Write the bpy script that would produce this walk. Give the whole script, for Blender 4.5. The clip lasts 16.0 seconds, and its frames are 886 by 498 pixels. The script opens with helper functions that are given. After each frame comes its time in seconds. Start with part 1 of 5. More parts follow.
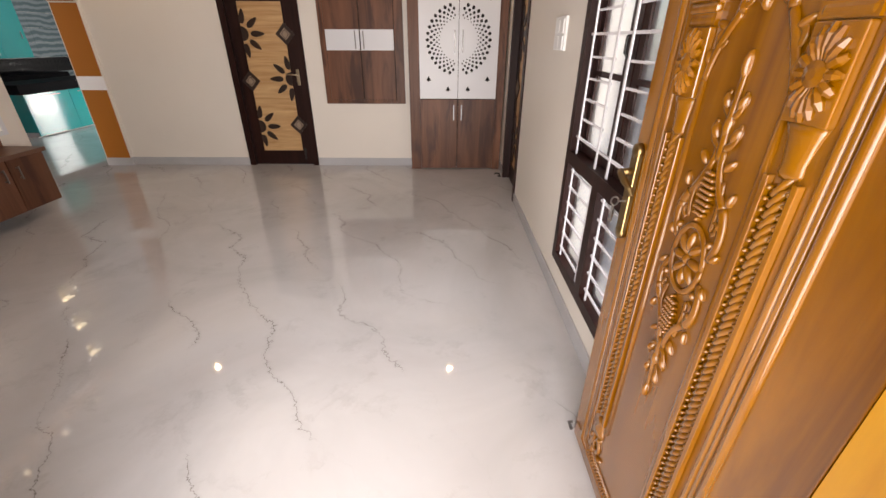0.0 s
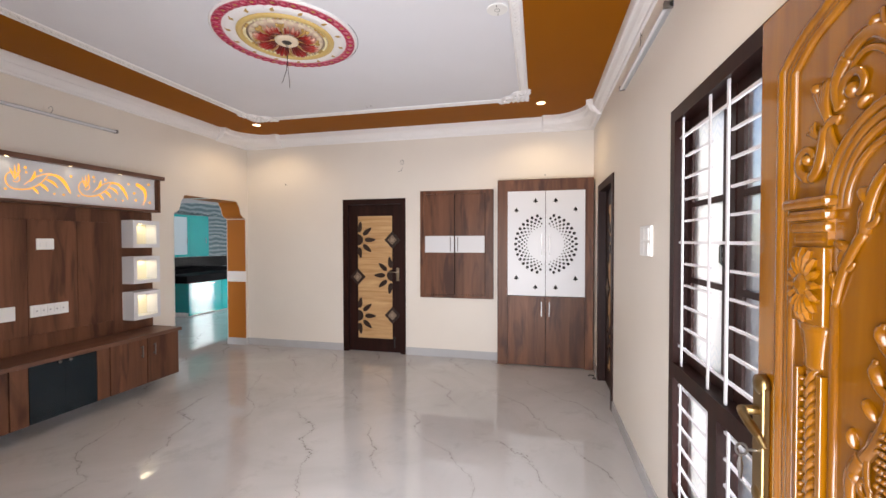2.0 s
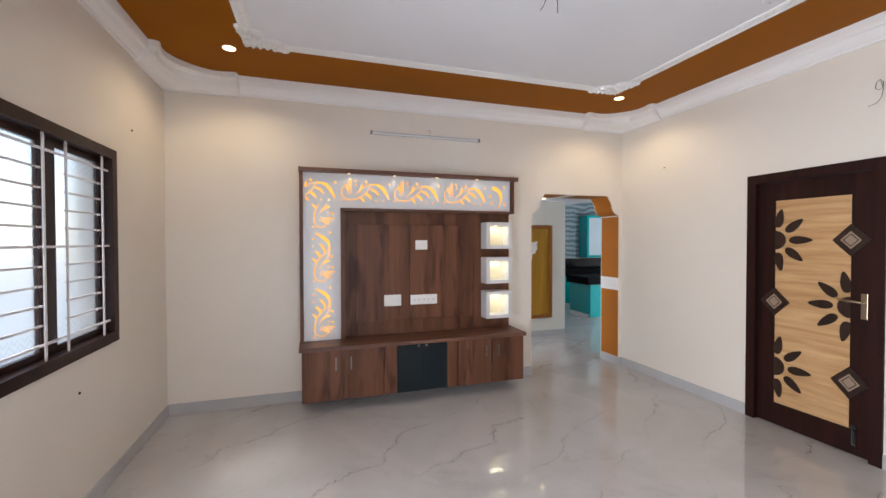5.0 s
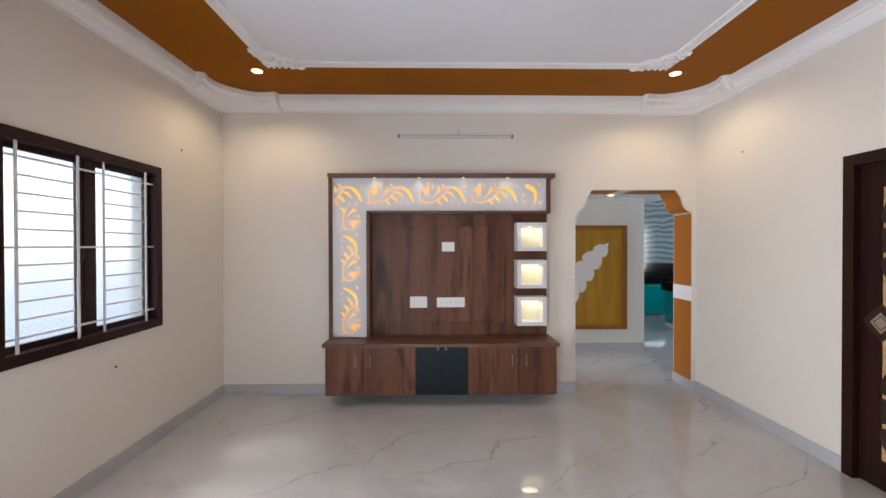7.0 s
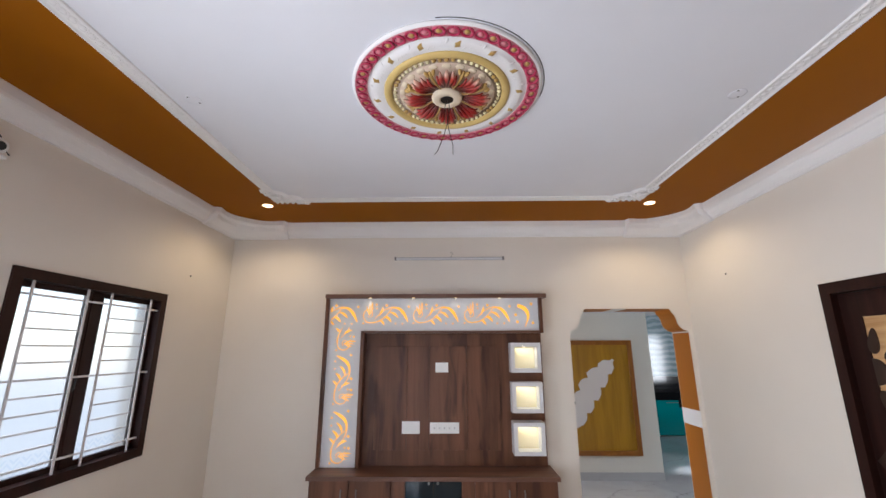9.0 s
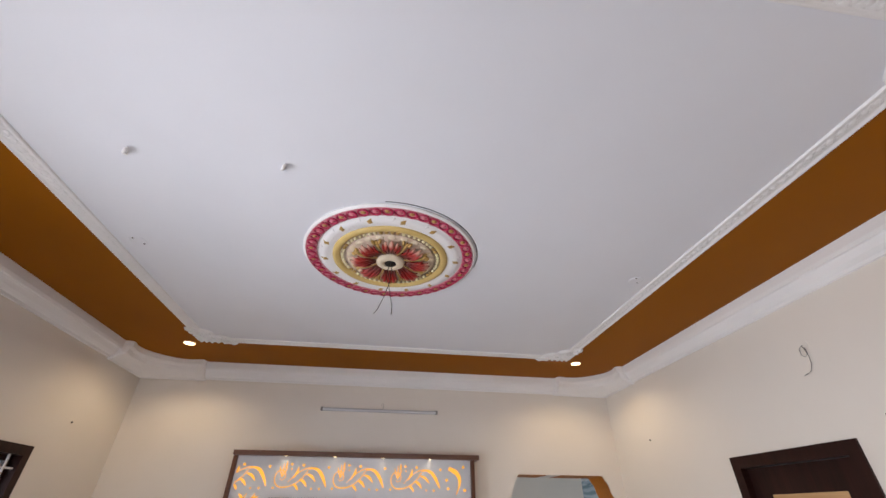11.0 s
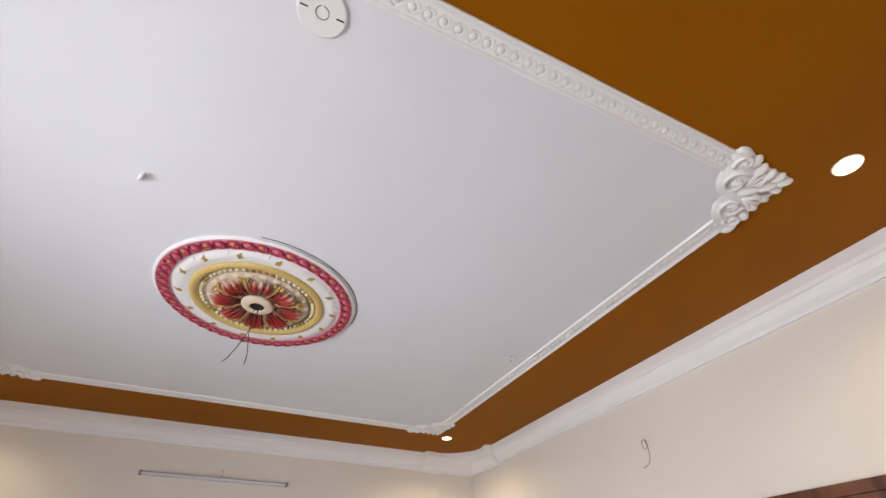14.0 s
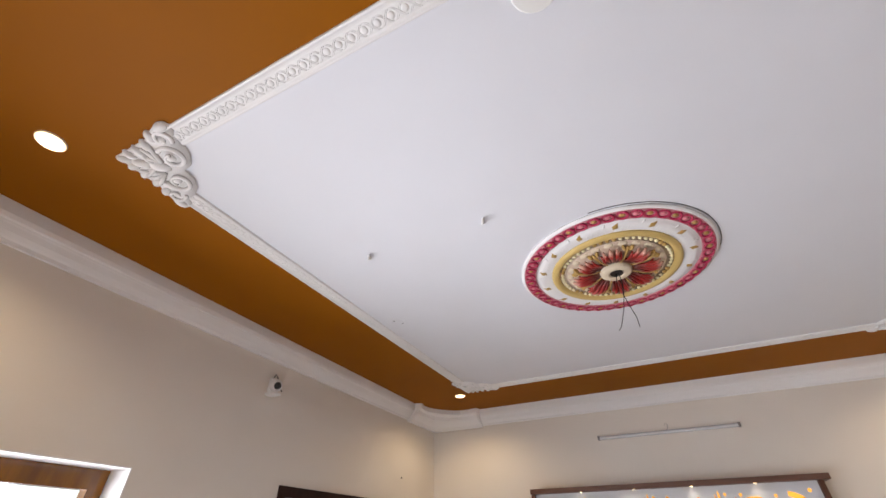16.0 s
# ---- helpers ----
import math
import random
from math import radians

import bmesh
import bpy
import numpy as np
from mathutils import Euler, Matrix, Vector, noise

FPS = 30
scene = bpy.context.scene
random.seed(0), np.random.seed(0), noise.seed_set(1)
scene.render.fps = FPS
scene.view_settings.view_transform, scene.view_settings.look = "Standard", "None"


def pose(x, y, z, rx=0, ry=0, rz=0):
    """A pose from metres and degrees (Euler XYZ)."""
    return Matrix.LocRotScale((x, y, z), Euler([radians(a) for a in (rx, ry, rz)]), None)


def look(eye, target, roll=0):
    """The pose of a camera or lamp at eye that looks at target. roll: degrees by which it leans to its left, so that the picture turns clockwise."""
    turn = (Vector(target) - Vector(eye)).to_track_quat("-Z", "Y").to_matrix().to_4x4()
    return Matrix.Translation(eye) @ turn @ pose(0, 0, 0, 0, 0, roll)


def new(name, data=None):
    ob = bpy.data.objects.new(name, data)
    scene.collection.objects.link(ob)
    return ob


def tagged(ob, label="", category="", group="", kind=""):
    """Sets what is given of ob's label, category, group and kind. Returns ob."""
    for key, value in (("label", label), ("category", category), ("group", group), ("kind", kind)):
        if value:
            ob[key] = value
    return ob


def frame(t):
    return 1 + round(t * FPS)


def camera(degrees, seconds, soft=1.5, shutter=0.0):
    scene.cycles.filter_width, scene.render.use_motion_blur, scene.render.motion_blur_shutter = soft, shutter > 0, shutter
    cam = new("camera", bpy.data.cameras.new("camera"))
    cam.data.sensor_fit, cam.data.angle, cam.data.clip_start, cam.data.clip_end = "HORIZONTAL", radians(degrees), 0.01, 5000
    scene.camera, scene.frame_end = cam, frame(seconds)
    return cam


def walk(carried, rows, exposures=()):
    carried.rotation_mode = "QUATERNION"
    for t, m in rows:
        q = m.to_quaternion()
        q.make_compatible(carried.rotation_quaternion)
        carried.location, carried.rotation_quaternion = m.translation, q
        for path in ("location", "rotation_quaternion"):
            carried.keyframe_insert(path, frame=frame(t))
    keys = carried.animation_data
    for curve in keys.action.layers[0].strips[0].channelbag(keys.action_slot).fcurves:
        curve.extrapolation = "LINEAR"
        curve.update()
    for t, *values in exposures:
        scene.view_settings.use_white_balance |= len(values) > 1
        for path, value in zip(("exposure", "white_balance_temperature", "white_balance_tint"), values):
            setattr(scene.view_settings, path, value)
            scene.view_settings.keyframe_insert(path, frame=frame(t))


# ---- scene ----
cam = camera(95.0, 16.0)
PATH = [
    (0, (0.456, 2.625, 1.485), (0.452, 4.403, 0.57), 0.2),
    (0.5, (0.464, 2.591, 1.551), (0.43, 4.498, 0.947), 0.1),
    (1, (0.47, 2.574, 1.562), (0.371, 4.547, 1.25), -0.1),
    (1.5, (0.487, 2.631, 1.538), (0.263, 4.614, 1.412), -0.2),
    (2, (0.524, 2.75, 1.522), (0.069, 4.698, 1.484), -0.1),
    (2.5, (0.511, 2.896, 1.544), (-0.235, 4.752, 1.522), 0.0),
    (3, (0.505, 3.05, 1.558), (-0.555, 4.75, 1.534), -0.1),
    (3.5, (0.558, 3.298, 1.555), (-0.814, 4.752, 1.526), 0.0),
    (4, (0.515, 3.55, 1.547), (-1.097, 4.733, 1.509), 0.0),
    (4.5, (0.495, 3.908, 1.549), (-1.303, 4.784, 1.507), -0.1),
    (5, (0.485, 4.301, 1.531), (-1.422, 4.905, 1.498), -0.1),
    (7.5, (0.573, 5.3, 1.517), (-1.427, 5.29, 1.525), -0.1),
    (8, (0.613, 5.343, 1.521), (-1.385, 5.324, 1.604), -0.0),
    (8.5, (0.622, 5.413, 1.618), (-1.362, 5.389, 1.866), 0.0),
    (9, (0.657, 5.438, 1.676), (-1.284, 5.405, 2.158), -0.1),
    (11.3, (0.803, 5.458, 1.769), (-0.806, 5.683, 2.935), 0.4),
    (11.5, (0.739, 5.521, 1.783), (-0.84, 5.744, 2.99), 0.2),
    (12, (0.747, 5.558, 1.792), (-0.753, 5.98, 3.045), -0.1),
    (12.5, (0.754, 5.602, 1.792), (-0.64, 6.22, 3.086), -0.1),
    (13, (0.753, 5.622, 1.791), (-0.547, 6.374, 3.112), -0.3),
    (13.5, (0.751, 5.602, 1.795), (-0.536, 6.36, 3.126), -0.5),
    (14, (0.77, 5.566, 1.794), (-0.592, 6.193, 3.118), -0.3),
    (14.5, (0.777, 5.529, 1.793), (-0.697, 5.881, 3.098), -0.2),
    (15, (0.773, 5.486, 1.793), (-0.762, 5.478, 3.075), -0.3),
    (15.5, (0.78, 5.455, 1.788), (-0.73, 5.065, 3.039), -0.4),
    (16, (0.795, 5.424, 1.792), (-0.642, 4.697, 2.979), -0.2),
]
EXPOSURE = [(0, -0.22, 7600, 18), (1.5, 0.05, 7000, 16), (3.5, 0.35, 6850, 14), (5, 0.28, 6450, 12), (8, 0.22, 6300, 12), (11.5, -0.06, 6600, 14), (13, 0.14, 6700, 13), (14.5, 0.13, 6700, 12), (16, 0.08, 6700, 14)]
walk(cam, [(t, look(eye, target, roll)) for t, eye, target, roll in PATH], EXPOSURE)

# ---- plan, in metres ----
WEST, EAST, SOUTH, NORTH, TOP = -3.65, 1.178, 3.055, 7.94, 3.036
WALL = 0.23
IN_X0, IN_X1, IN_Y0, IN_Y1 = -2.930, 0.426, 3.806, 7.215

# ---- world, sun, lamps ----
world = bpy.data.worlds.new("world")
scene.world = world
world.use_nodes = True
wn = world.node_tree.nodes
sky = wn.new("ShaderNodeTexSky")
sky.sky_type = "NISHITA"
sky.sun_disc = False
sky.sun_elevation, sky.sun_rotation = radians(52), radians(200)
world.node_tree.links.new(sky.outputs[0], wn["Background"].inputs[0])
wn["Background"].inputs[1].default_value = 0.15
sun_data = bpy.data.lights.new("sun", "SUN")
sun_data.energy, sun_data.angle, sun_data.color = 1.2, radians(12), (1, 0.95, 0.88)
sun = new("sun", sun_data)
sun.matrix_world = look((0, -10, 20), (-1.5, 3, 0))


def area_lamp(name, m, w, h, watts, colour):
    data = bpy.data.lights.new(name, "AREA")
    data.shape, data.size, data.size_y, data.energy, data.color = "RECTANGLE", w, h, watts, colour
    ob = new(name, data)
    ob.matrix_world = m
    return ob


DAY = (0.89, 0.94, 1.0)
door_light = area_lamp("sky_light_main_door", look((0.25, 2.42, 0.98), (-0.35, 6, 1.2)), 1.3, 1.9, 82, DAY)
door_light.data.spread = radians(135)
area_lamp("sky_light_east_window", look((1.425, 4.45, 1.197), (0, 4.85, 1.15)), 1.04, 1.90, 22, DAY).data.spread = radians(112)
area_lamp("sky_light_south_window", look((-2.1, 2.815, 1.507), (-2.1, 5, 1.507)), 1.22, 1.22, 2.8, (0.76, 0.88, 1.0))
area_lamp("sky_light_kitchen", look((-4.2, 12.1, 1.05), (-8, 11.2, 0.9)), 0.55, 2.1, 80, DAY)
# unseen fill lamp added inside the hall, which has no window here
area_lamp("hall_fill_light", look((-4.5, 3.8, 1.6), (-4.6, 7, 1.0)), 1.0, 1.2, 36, DAY)
DOWNLIGHTS = [(-3.015, 3.685), (-3.02, 7.341), (0.553, 7.336), (0.58, 3.662)]
WARM = (1.0, 0.78, 0.48)
for lx, ly in DOWNLIGHTS:
    spot = bpy.data.lights.new("downlight_beam", "SPOT")
    spot.energy, spot.color, spot.spot_size, spot.spot_blend, spot.shadow_soft_size = 15, WARM, radians(150), 0.6, 0.03
    new("downlight_beam", spot).matrix_world = look((lx, ly, TOP - 0.03), (lx, ly, 0))

# ---- materials ----


def mat(name, base, rough=0.5, metal=0.0, coat=0.0, spec=0.5):
    m = bpy.data.materials.new(name)
    m.use_nodes = True
    b = m.node_tree.nodes["Principled BSDF"]
    b.inputs["Base Color"].default_value = (*base, 1)
    b.inputs["Roughness"].default_value = rough
    b.inputs["Metallic"].default_value = metal
    b.inputs["Coat Weight"].default_value = coat
    b.inputs["Coat Roughness"].default_value = 0.08
    b.inputs["Specular IOR Level"].default_value = spec
    return m


def lamp(name, m, watts, colour, cone=120.0, size=0.01):
    data = bpy.data.lights.new(name, "SPOT")
    data.energy, data.color, data.spot_size, data.spot_blend, data.shadow_soft_size = watts, colour, radians(cone), 0.8, size
    ob = new(name, data)
    ob.matrix_world = m
    return ob


class Nodes:
    """Short calls for a material's nodes."""

    def __init__(self, m):
        self.t = m.node_tree
        self.b = self.t.nodes["Principled BSDF"]

    def add(self, kind, **values):
        n = self.t.nodes.new("ShaderNode" + kind)
        for k, v in values.items():
            n.inputs[k.replace("_", " ")].default_value = v
        return n

    def link(self, a, b):
        self.t.links.new(a, b)

    def coords(self, scale=(1, 1, 1), rot=(0, 0, 0), world_space=False):
        mp = self.add("Mapping", Scale=scale, Rotation=rot)
        if world_space:
            self.link(self.add("NewGeometry").outputs["Position"], mp.inputs[0])
        else:
            self.link(self.add("TexCoord").outputs["Object"], mp.inputs[0])
        return mp.outputs[0]

    def noise(self, vec, scale, detail=4, rough=0.5, distortion=0.0):
        n = self.add("TexNoise", Scale=scale, Detail=detail, Roughness=rough, Distortion=distortion)
        self.link(vec, n.inputs["Vector"])
        return n.outputs["Fac"]

    def ramp(self, fac, stops):
        n = self.t.nodes.new("ShaderNodeValToRGB")
        els = n.color_ramp.elements
        while len(els) < len(stops):
            els.new(0.5)
        for e, (p, c) in zip(els, stops):
            e.position, e.color = p, (*c, 1) if len(c) == 3 else c
        self.link(fac, n.inputs[0])
        return n.outputs["Color"]

    def mix(self, fac, a, b, kind="MIX"):
        n = self.t.nodes.new("ShaderNodeMix")
        n.data_type, n.blend_type = "RGBA", kind
        for sock, v in ((n.inputs[0], fac), (n.inputs[6], a), (n.inputs[7], b)):
            if hasattr(v, "is_output"):
                self.link(v, sock)
            else:
                sock.default_value = v if isinstance(v, (int, float)) else (*v, 1)
        return n.outputs[2]

    def math(self, op, a, b=0.0, c=0.0):
        n = self.t.nodes.new("ShaderNodeMath")
        n.operation = op
        for sock, v in zip(n.inputs, (a, b, c)):
            if hasattr(v, "is_output"):
                self.link(v, sock)
            else:
                sock.default_value = v
        return n.outputs[0]

    def bump(self, height, strength=0.1, distance=0.01):
        n = self.add("Bump", Strength=strength, Distance=distance)
        self.link(height, n.inputs["Height"])
        self.link(n.outputs[0], self.b.inputs["Normal"])

    def colour(self, c):
        self.link(c, self.b.inputs["Base Color"])

    def rough(self, fac, lo, hi):
        self.link(self.math("MULTIPLY_ADD", fac, hi - lo, lo), self.b.inputs["Roughness"])


def paint(name, base, rough=0.55, vary=0.05, bump=0.08, spec=0.4):
    m = mat(name, base, rough, spec=spec)
    k = Nodes(m)
    v = k.coords(world_space=True)
    big = k.noise(v, 1.3, 3)
    dark = tuple(c * (1 - vary * 2) for c in base)
    k.colour(k.mix(k.ramp(big, [(0.3, (0, 0, 0)), (0.7, (1, 1, 1))]), dark, base))
    k.bump(k.noise(v, 55, 4, 0.6), bump, 0.004)
    return m


def wood(name, dark, light, rough=0.35, axis=2, scale=1.0, boards=0.0, coat=0.0, streak=0.6):
    """Grain along the axis; boards: width of the printed planks, in metres."""
    m = mat(name, light, rough, coat=coat)
    k = Nodes(m)
    s = [14 * scale, 14 * scale, 14 * scale]
    s[axis] = 1.1 * scale
    v = k.coords(tuple(s))
    n1 = k.noise(v, 1.0, 6, 0.62, 0.6)
    s2 = [90 * scale] * 3
    s2[axis] = 3 * scale
    n2 = k.noise(k.coords(tuple(s2)), 1.0, 3, 0.6)
    c = k.mix(k.ramp(n1, [(0.32, (0, 0, 0)), (0.72, (1, 1, 1))]), dark, light)
    c = k.mix(k.math("MULTIPLY", n2, streak), c, tuple(d * 0.6 for d in dark))
    if boards:
        sep = k.add("SeparateXYZ")
        k.link(k.coords(), sep.inputs[0])
        cell = k.math("FLOOR", k.math("DIVIDE", k.math("ADD", sep.outputs[0], 20.0), boards))
        wn_ = k.t.nodes.new("ShaderNodeTexWhiteNoise")
        wn_.noise_dimensions = "1D"
        k.link(cell, wn_.inputs["W"])
        c = k.mix(k.math("MULTIPLY", wn_.outputs["Value"], 0.42), c, tuple(d * 0.62 for d in dark))
    k.colour(c)
    k.bump(n2, 0.05, 0.002)
    return m


M_WALL = paint("cream_wall_paint", (0.79, 0.735, 0.665), 0.5, 0.02)
M_HALL = paint("pale_hall_paint", (0.74, 0.72, 0.66), 0.5, 0.02)
M_CEIL = paint("white_ceiling_paint", (0.79, 0.80, 0.85), 0.6, 0.02)
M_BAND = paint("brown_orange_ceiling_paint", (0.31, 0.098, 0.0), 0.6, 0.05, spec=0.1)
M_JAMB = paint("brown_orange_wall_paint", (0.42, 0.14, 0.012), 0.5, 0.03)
M_PLASTER = paint("white_moulded_plaster", (0.87, 0.86, 0.86), 0.5, 0.02)
M_WALNUT = wood("walnut_laminate", (0.095, 0.037, 0.020), (0.265, 0.112, 0.060), 0.42, 2, 0.55, 0.137, streak=0.24)
k = Nodes(M_WALNUT)
k.b.inputs["Specular IOR Level"].default_value = 0.3
flame = k.ramp(k.noise(k.coords((9, 9, 1.5)), 1.0, 3, 0.5, 0.7), [(0.53, (0, 0, 0)), (0.66, (0.8, 0.8, 0.8))])
under = k.b.inputs["Base Color"].links[0].from_socket
k.colour(k.mix(flame, under, (0.052, 0.019, 0.012)))
M_WALNUT_H = wood("walnut_laminate_lying", (0.085, 0.038, 0.025), (0.24, 0.110, 0.068), 0.38, 0, 0.8, streak=0.45)
M_DARK = wood("dark_stained_wood", (0.014, 0.0042, 0.0034), (0.042, 0.0125, 0.0090), 0.42, 2, 1)
M_DARK.node_tree.nodes["Principled BSDF"].inputs["Specular IOR Level"].default_value = 0.22
M_PALE = wood("pale_ribbed_veneer", (0.46, 0.25, 0.10), (0.72, 0.47, 0.24), 0.4, 0, 1.6, streak=0.35)
M_TEAK = wood("varnished_teak", (0.12, 0.036, 0.0004), (0.33, 0.118, 0.0005), 0.24, 2, 0.5, coat=0.8, streak=0.30)
M_TEAK.node_tree.nodes["Principled BSDF"].inputs["Coat Roughness"].default_value = 0.05
M_TEAK.node_tree.nodes["Principled BSDF"].inputs["Specular IOR Level"].default_value = 0.35
# bright yellow copy of the teak: daylight on the hinge jamb, put into colour
M_TEAK_LIT = wood("daylit_varnished_teak", (0.40, 0.16, 0.004), (0.62, 0.30, 0.012), 0.3, 2, 0.6, coat=0.2, streak=0.3)
M_WHITE = mat("white_gloss_laminate", (0.71, 0.72, 0.75), 0.34)
M_PLASTIC = mat("white_plastic", (0.84, 0.84, 0.83), 0.3)
M_SLOT = mat("grey_switch_mark", (0.42, 0.42, 0.44), 0.5)
M_STEEL = mat("brushed_steel", (0.26, 0.25, 0.245), 0.34, 1.0)
M_BRASS = mat("aged_brass", (0.30, 0.20, 0.085), 0.32, 1.0)
M_IRON = mat("white_painted_iron", (0.72, 0.71, 0.74), 0.4)
M_BLACK = mat("black_plastic", (0.01, 0.01, 0.01), 0.4)
M_TEAL = mat("teal_gloss_acrylic", (0.0, 0.36, 0.36), 0.12, coat=0.5)
M_GRANITE = mat("black_granite", (0.006, 0.006, 0.007), 0.6, spec=0.03)
M_TINT = mat("smoked_glass", (0.004, 0.012, 0.018), 0.06)

M_FLOOR = mat("polished_grey_marble_tile", (0.5, 0.49, 0.47), 0.035, spec=0.75)
k = Nodes(M_FLOOR)
v = k.coords(world_space=True)
cloud = k.noise(v, 0.9, 5, 0.6, 0.8)
base = k.mix(k.ramp(cloud, [(0.3, (0, 0, 0)), (0.72, (1, 1, 1))]), (0.47, 0.465, 0.465), (0.60, 0.595, 0.60))
wide = k.add("TexNoise", Scale=1.6, Detail=2, Roughness=0.5)
k.link(v, wide.inputs["Vector"])
jag = k.add("TexNoise", Scale=28.0, Detail=2, Roughness=0.6)
k.link(v, jag.inputs["Vector"])
w1 = k.t.nodes.new("ShaderNodeVectorMath")
w1.operation = "MULTIPLY_ADD"
k.link(wide.outputs["Color"], w1.inputs[0])
w1.inputs[1].default_value = (0.55, 0.55, 0)
k.link(v, w1.inputs[2])
w2 = k.t.nodes.new("ShaderNodeVectorMath")
w2.operation = "MULTIPLY_ADD"
k.link(jag.outputs["Color"], w2.inputs[0])
w2.inputs[1].default_value = (0.078, 0.078, 0)
k.link(w1.outputs[0], w2.inputs[2])
turn = k.add("Mapping", Rotation=(0, 0, radians(-34)))
k.link(w2.outputs[0], turn.inputs[0])
sp = k.add("SeparateXYZ")
k.link(turn.outputs[0], sp.inputs[0])
dist = k.math("PINGPONG", k.math("ADD", sp.outputs[0], 20.07), 0.235)
line = k.ramp(dist, [(0.0, (1, 1, 1)), (0.0038, (0, 0, 0))])
soft = k.ramp(dist, [(0.0, (0.12, 0.12, 0.12)), (0.030, (0, 0, 0))])
along = k.add("Mapping", Scale=(1.0, 0.55, 1))
k.link(turn.outputs[0], along.inputs[0])
gate = k.ramp(k.noise(along.outputs[0], 2.3, 3), [(0.46, (0.05, 0.05, 0.05)), (0.56, (1, 1, 1))])
vein = k.mix(1.0, k.mix(1.0, line, soft, "LIGHTEN"), gate, "MULTIPLY")
smudge = k.ramp(k.noise(turn.outputs[0], 3.4, 5, 0.7), [(0.56, (0, 0, 0)), (0.74, (0.20, 0.20, 0.20))])
vein = k.math("MAXIMUM", k.math("MULTIPLY", vein, 0.9), smudge)
k.colour(k.mix(vein, base, (0.13, 0.105, 0.092)))
M_SKIRT = paint("grey_marble_skirting", (0.52, 0.52, 0.535), 0.06, 0.10, 0.0, 0.7)


def glow(name, colour, strength):
    m = bpy.data.materials.new(name)
    m.use_nodes = True
    b = m.node_tree.nodes["Principled BSDF"]
    b.inputs["Base Color"].default_value = (*colour, 1)
    b.inputs["Emission Color"].default_value = (*colour, 1)
    b.inputs["Emission Strength"].default_value = strength
    return m


M_LED = glow("warm_led_diffuser", (1.0, 0.76, 0.42), 5)
# glow for an added ring that imitates the warm halo round the downlights
M_LEDHALO = glow("amber_lamp_halo", (1.0, 0.62, 0.22), 1.5)
M_AMBER = glow("amber_backlit_acrylic", (1.0, 0.44, 0.04), 1.05)
M_AMBER.node_tree.nodes["Principled BSDF"].inputs["Base Color"].default_value = (0.45, 0.18, 0.02, 1)
M_NICHE = mat("cream_niche_lining", (0.80, 0.74, 0.55), 0.5)

# ---- mesh helpers ----


def part(name, bm, material, parent=None, label=""):
    me = bpy.data.meshes.new(name)
    bmesh.ops.recalc_face_normals(bm, faces=bm.faces)
    bm.to_mesh(me)
    bm.free()
    me.materials.append(material)
    ob = new(name, me)
    ob.parent = parent
    return tagged(ob, label)


def smooth(ob):
    ob.data.shade_smooth()
    return ob


def box(bm, x0, x1, y0, y1, z0, z1, bevel=0.0):
    vs = [bm.verts.new((x, y, z)) for x in (x0, x1) for y in (y0, y1) for z in (z0, z1)]
    fs = [bm.faces.new([vs[i] for i in f]) for f in ((0, 1, 3, 2), (4, 6, 7, 5), (0, 4, 5, 1), (2, 3, 7, 6), (0, 2, 6, 4), (1, 5, 7, 3))]
    if bevel:
        bmesh.ops.recalc_face_normals(bm, faces=fs)
        bmesh.ops.bevel(bm, geom=list({e for f in fs for e in f.edges}), offset=bevel, segments=2, affect="EDGES", profile=0.5)
    return bm


def B(*a, bevel=0.0):
    return box(bmesh.new(), *a, bevel=bevel)


def prism(bm, outer, holes, y0, y1):
    """A plate in the xz plane with holes through it, from y0 (front) to y1."""
    from mathutils.geometry import tessellate_polygon
    loops = [outer, *holes]
    flat = [p for lp in loops for p in lp]
    tris = tessellate_polygon([[Vector((x, z, 0)) for x, z in lp] for lp in loops])
    rings = [[bm.verts.new((x, y, z)) for x, z in flat] for y in (y0, y1)]
    for ring in rings:
        for a, b, c in tris:
            try:
                bm.faces.new((ring[a], ring[b], ring[c]))
            except ValueError:
                pass
    at = 0
    for lp in loops:
        n = len(lp)
        for i in range(n):
            j = (i + 1) % n
            bm.faces.new((rings[0][at + i], rings[0][at + j], rings[1][at + j], rings[1][at + i]))
        at += n
    return bm


def rect(x0, x1, z0, z1):
    return [(x0, z0), (x1, z0), (x1, z1), (x0, z1)]


def tube(bm, pts, r, sides=8):
    """A round bar along the points; r: one radius or one for each point."""
    pts = [Vector(p) for p in pts]
    rs = r if isinstance(r, (list, tuple)) else [r] * len(pts)
    rings = []
    for i, p in enumerate(pts):
        d = (pts[min(i + 1, len(pts) - 1)] - pts[max(i - 1, 0)]).normalized()
        side = d.orthogonal().normalized() if not rings else (last - last.dot(d) * d).normalized()
        last = side
        up = d.cross(side)
        rings.append([bm.verts.new(p + rs[i] * (math.cos(a) * side + math.sin(a) * up)) for a in (2 * math.pi * s / sides for s in range(sides))])
    for a, b in zip(rings, rings[1:]):
        for s in range(sides):
            bm.faces.new((a[s], a[(s + 1) % sides], b[(s + 1) % sides], b[s]))
    bm.faces.new(rings[0][::-1])
    bm.faces.new(rings[-1])
    return bm


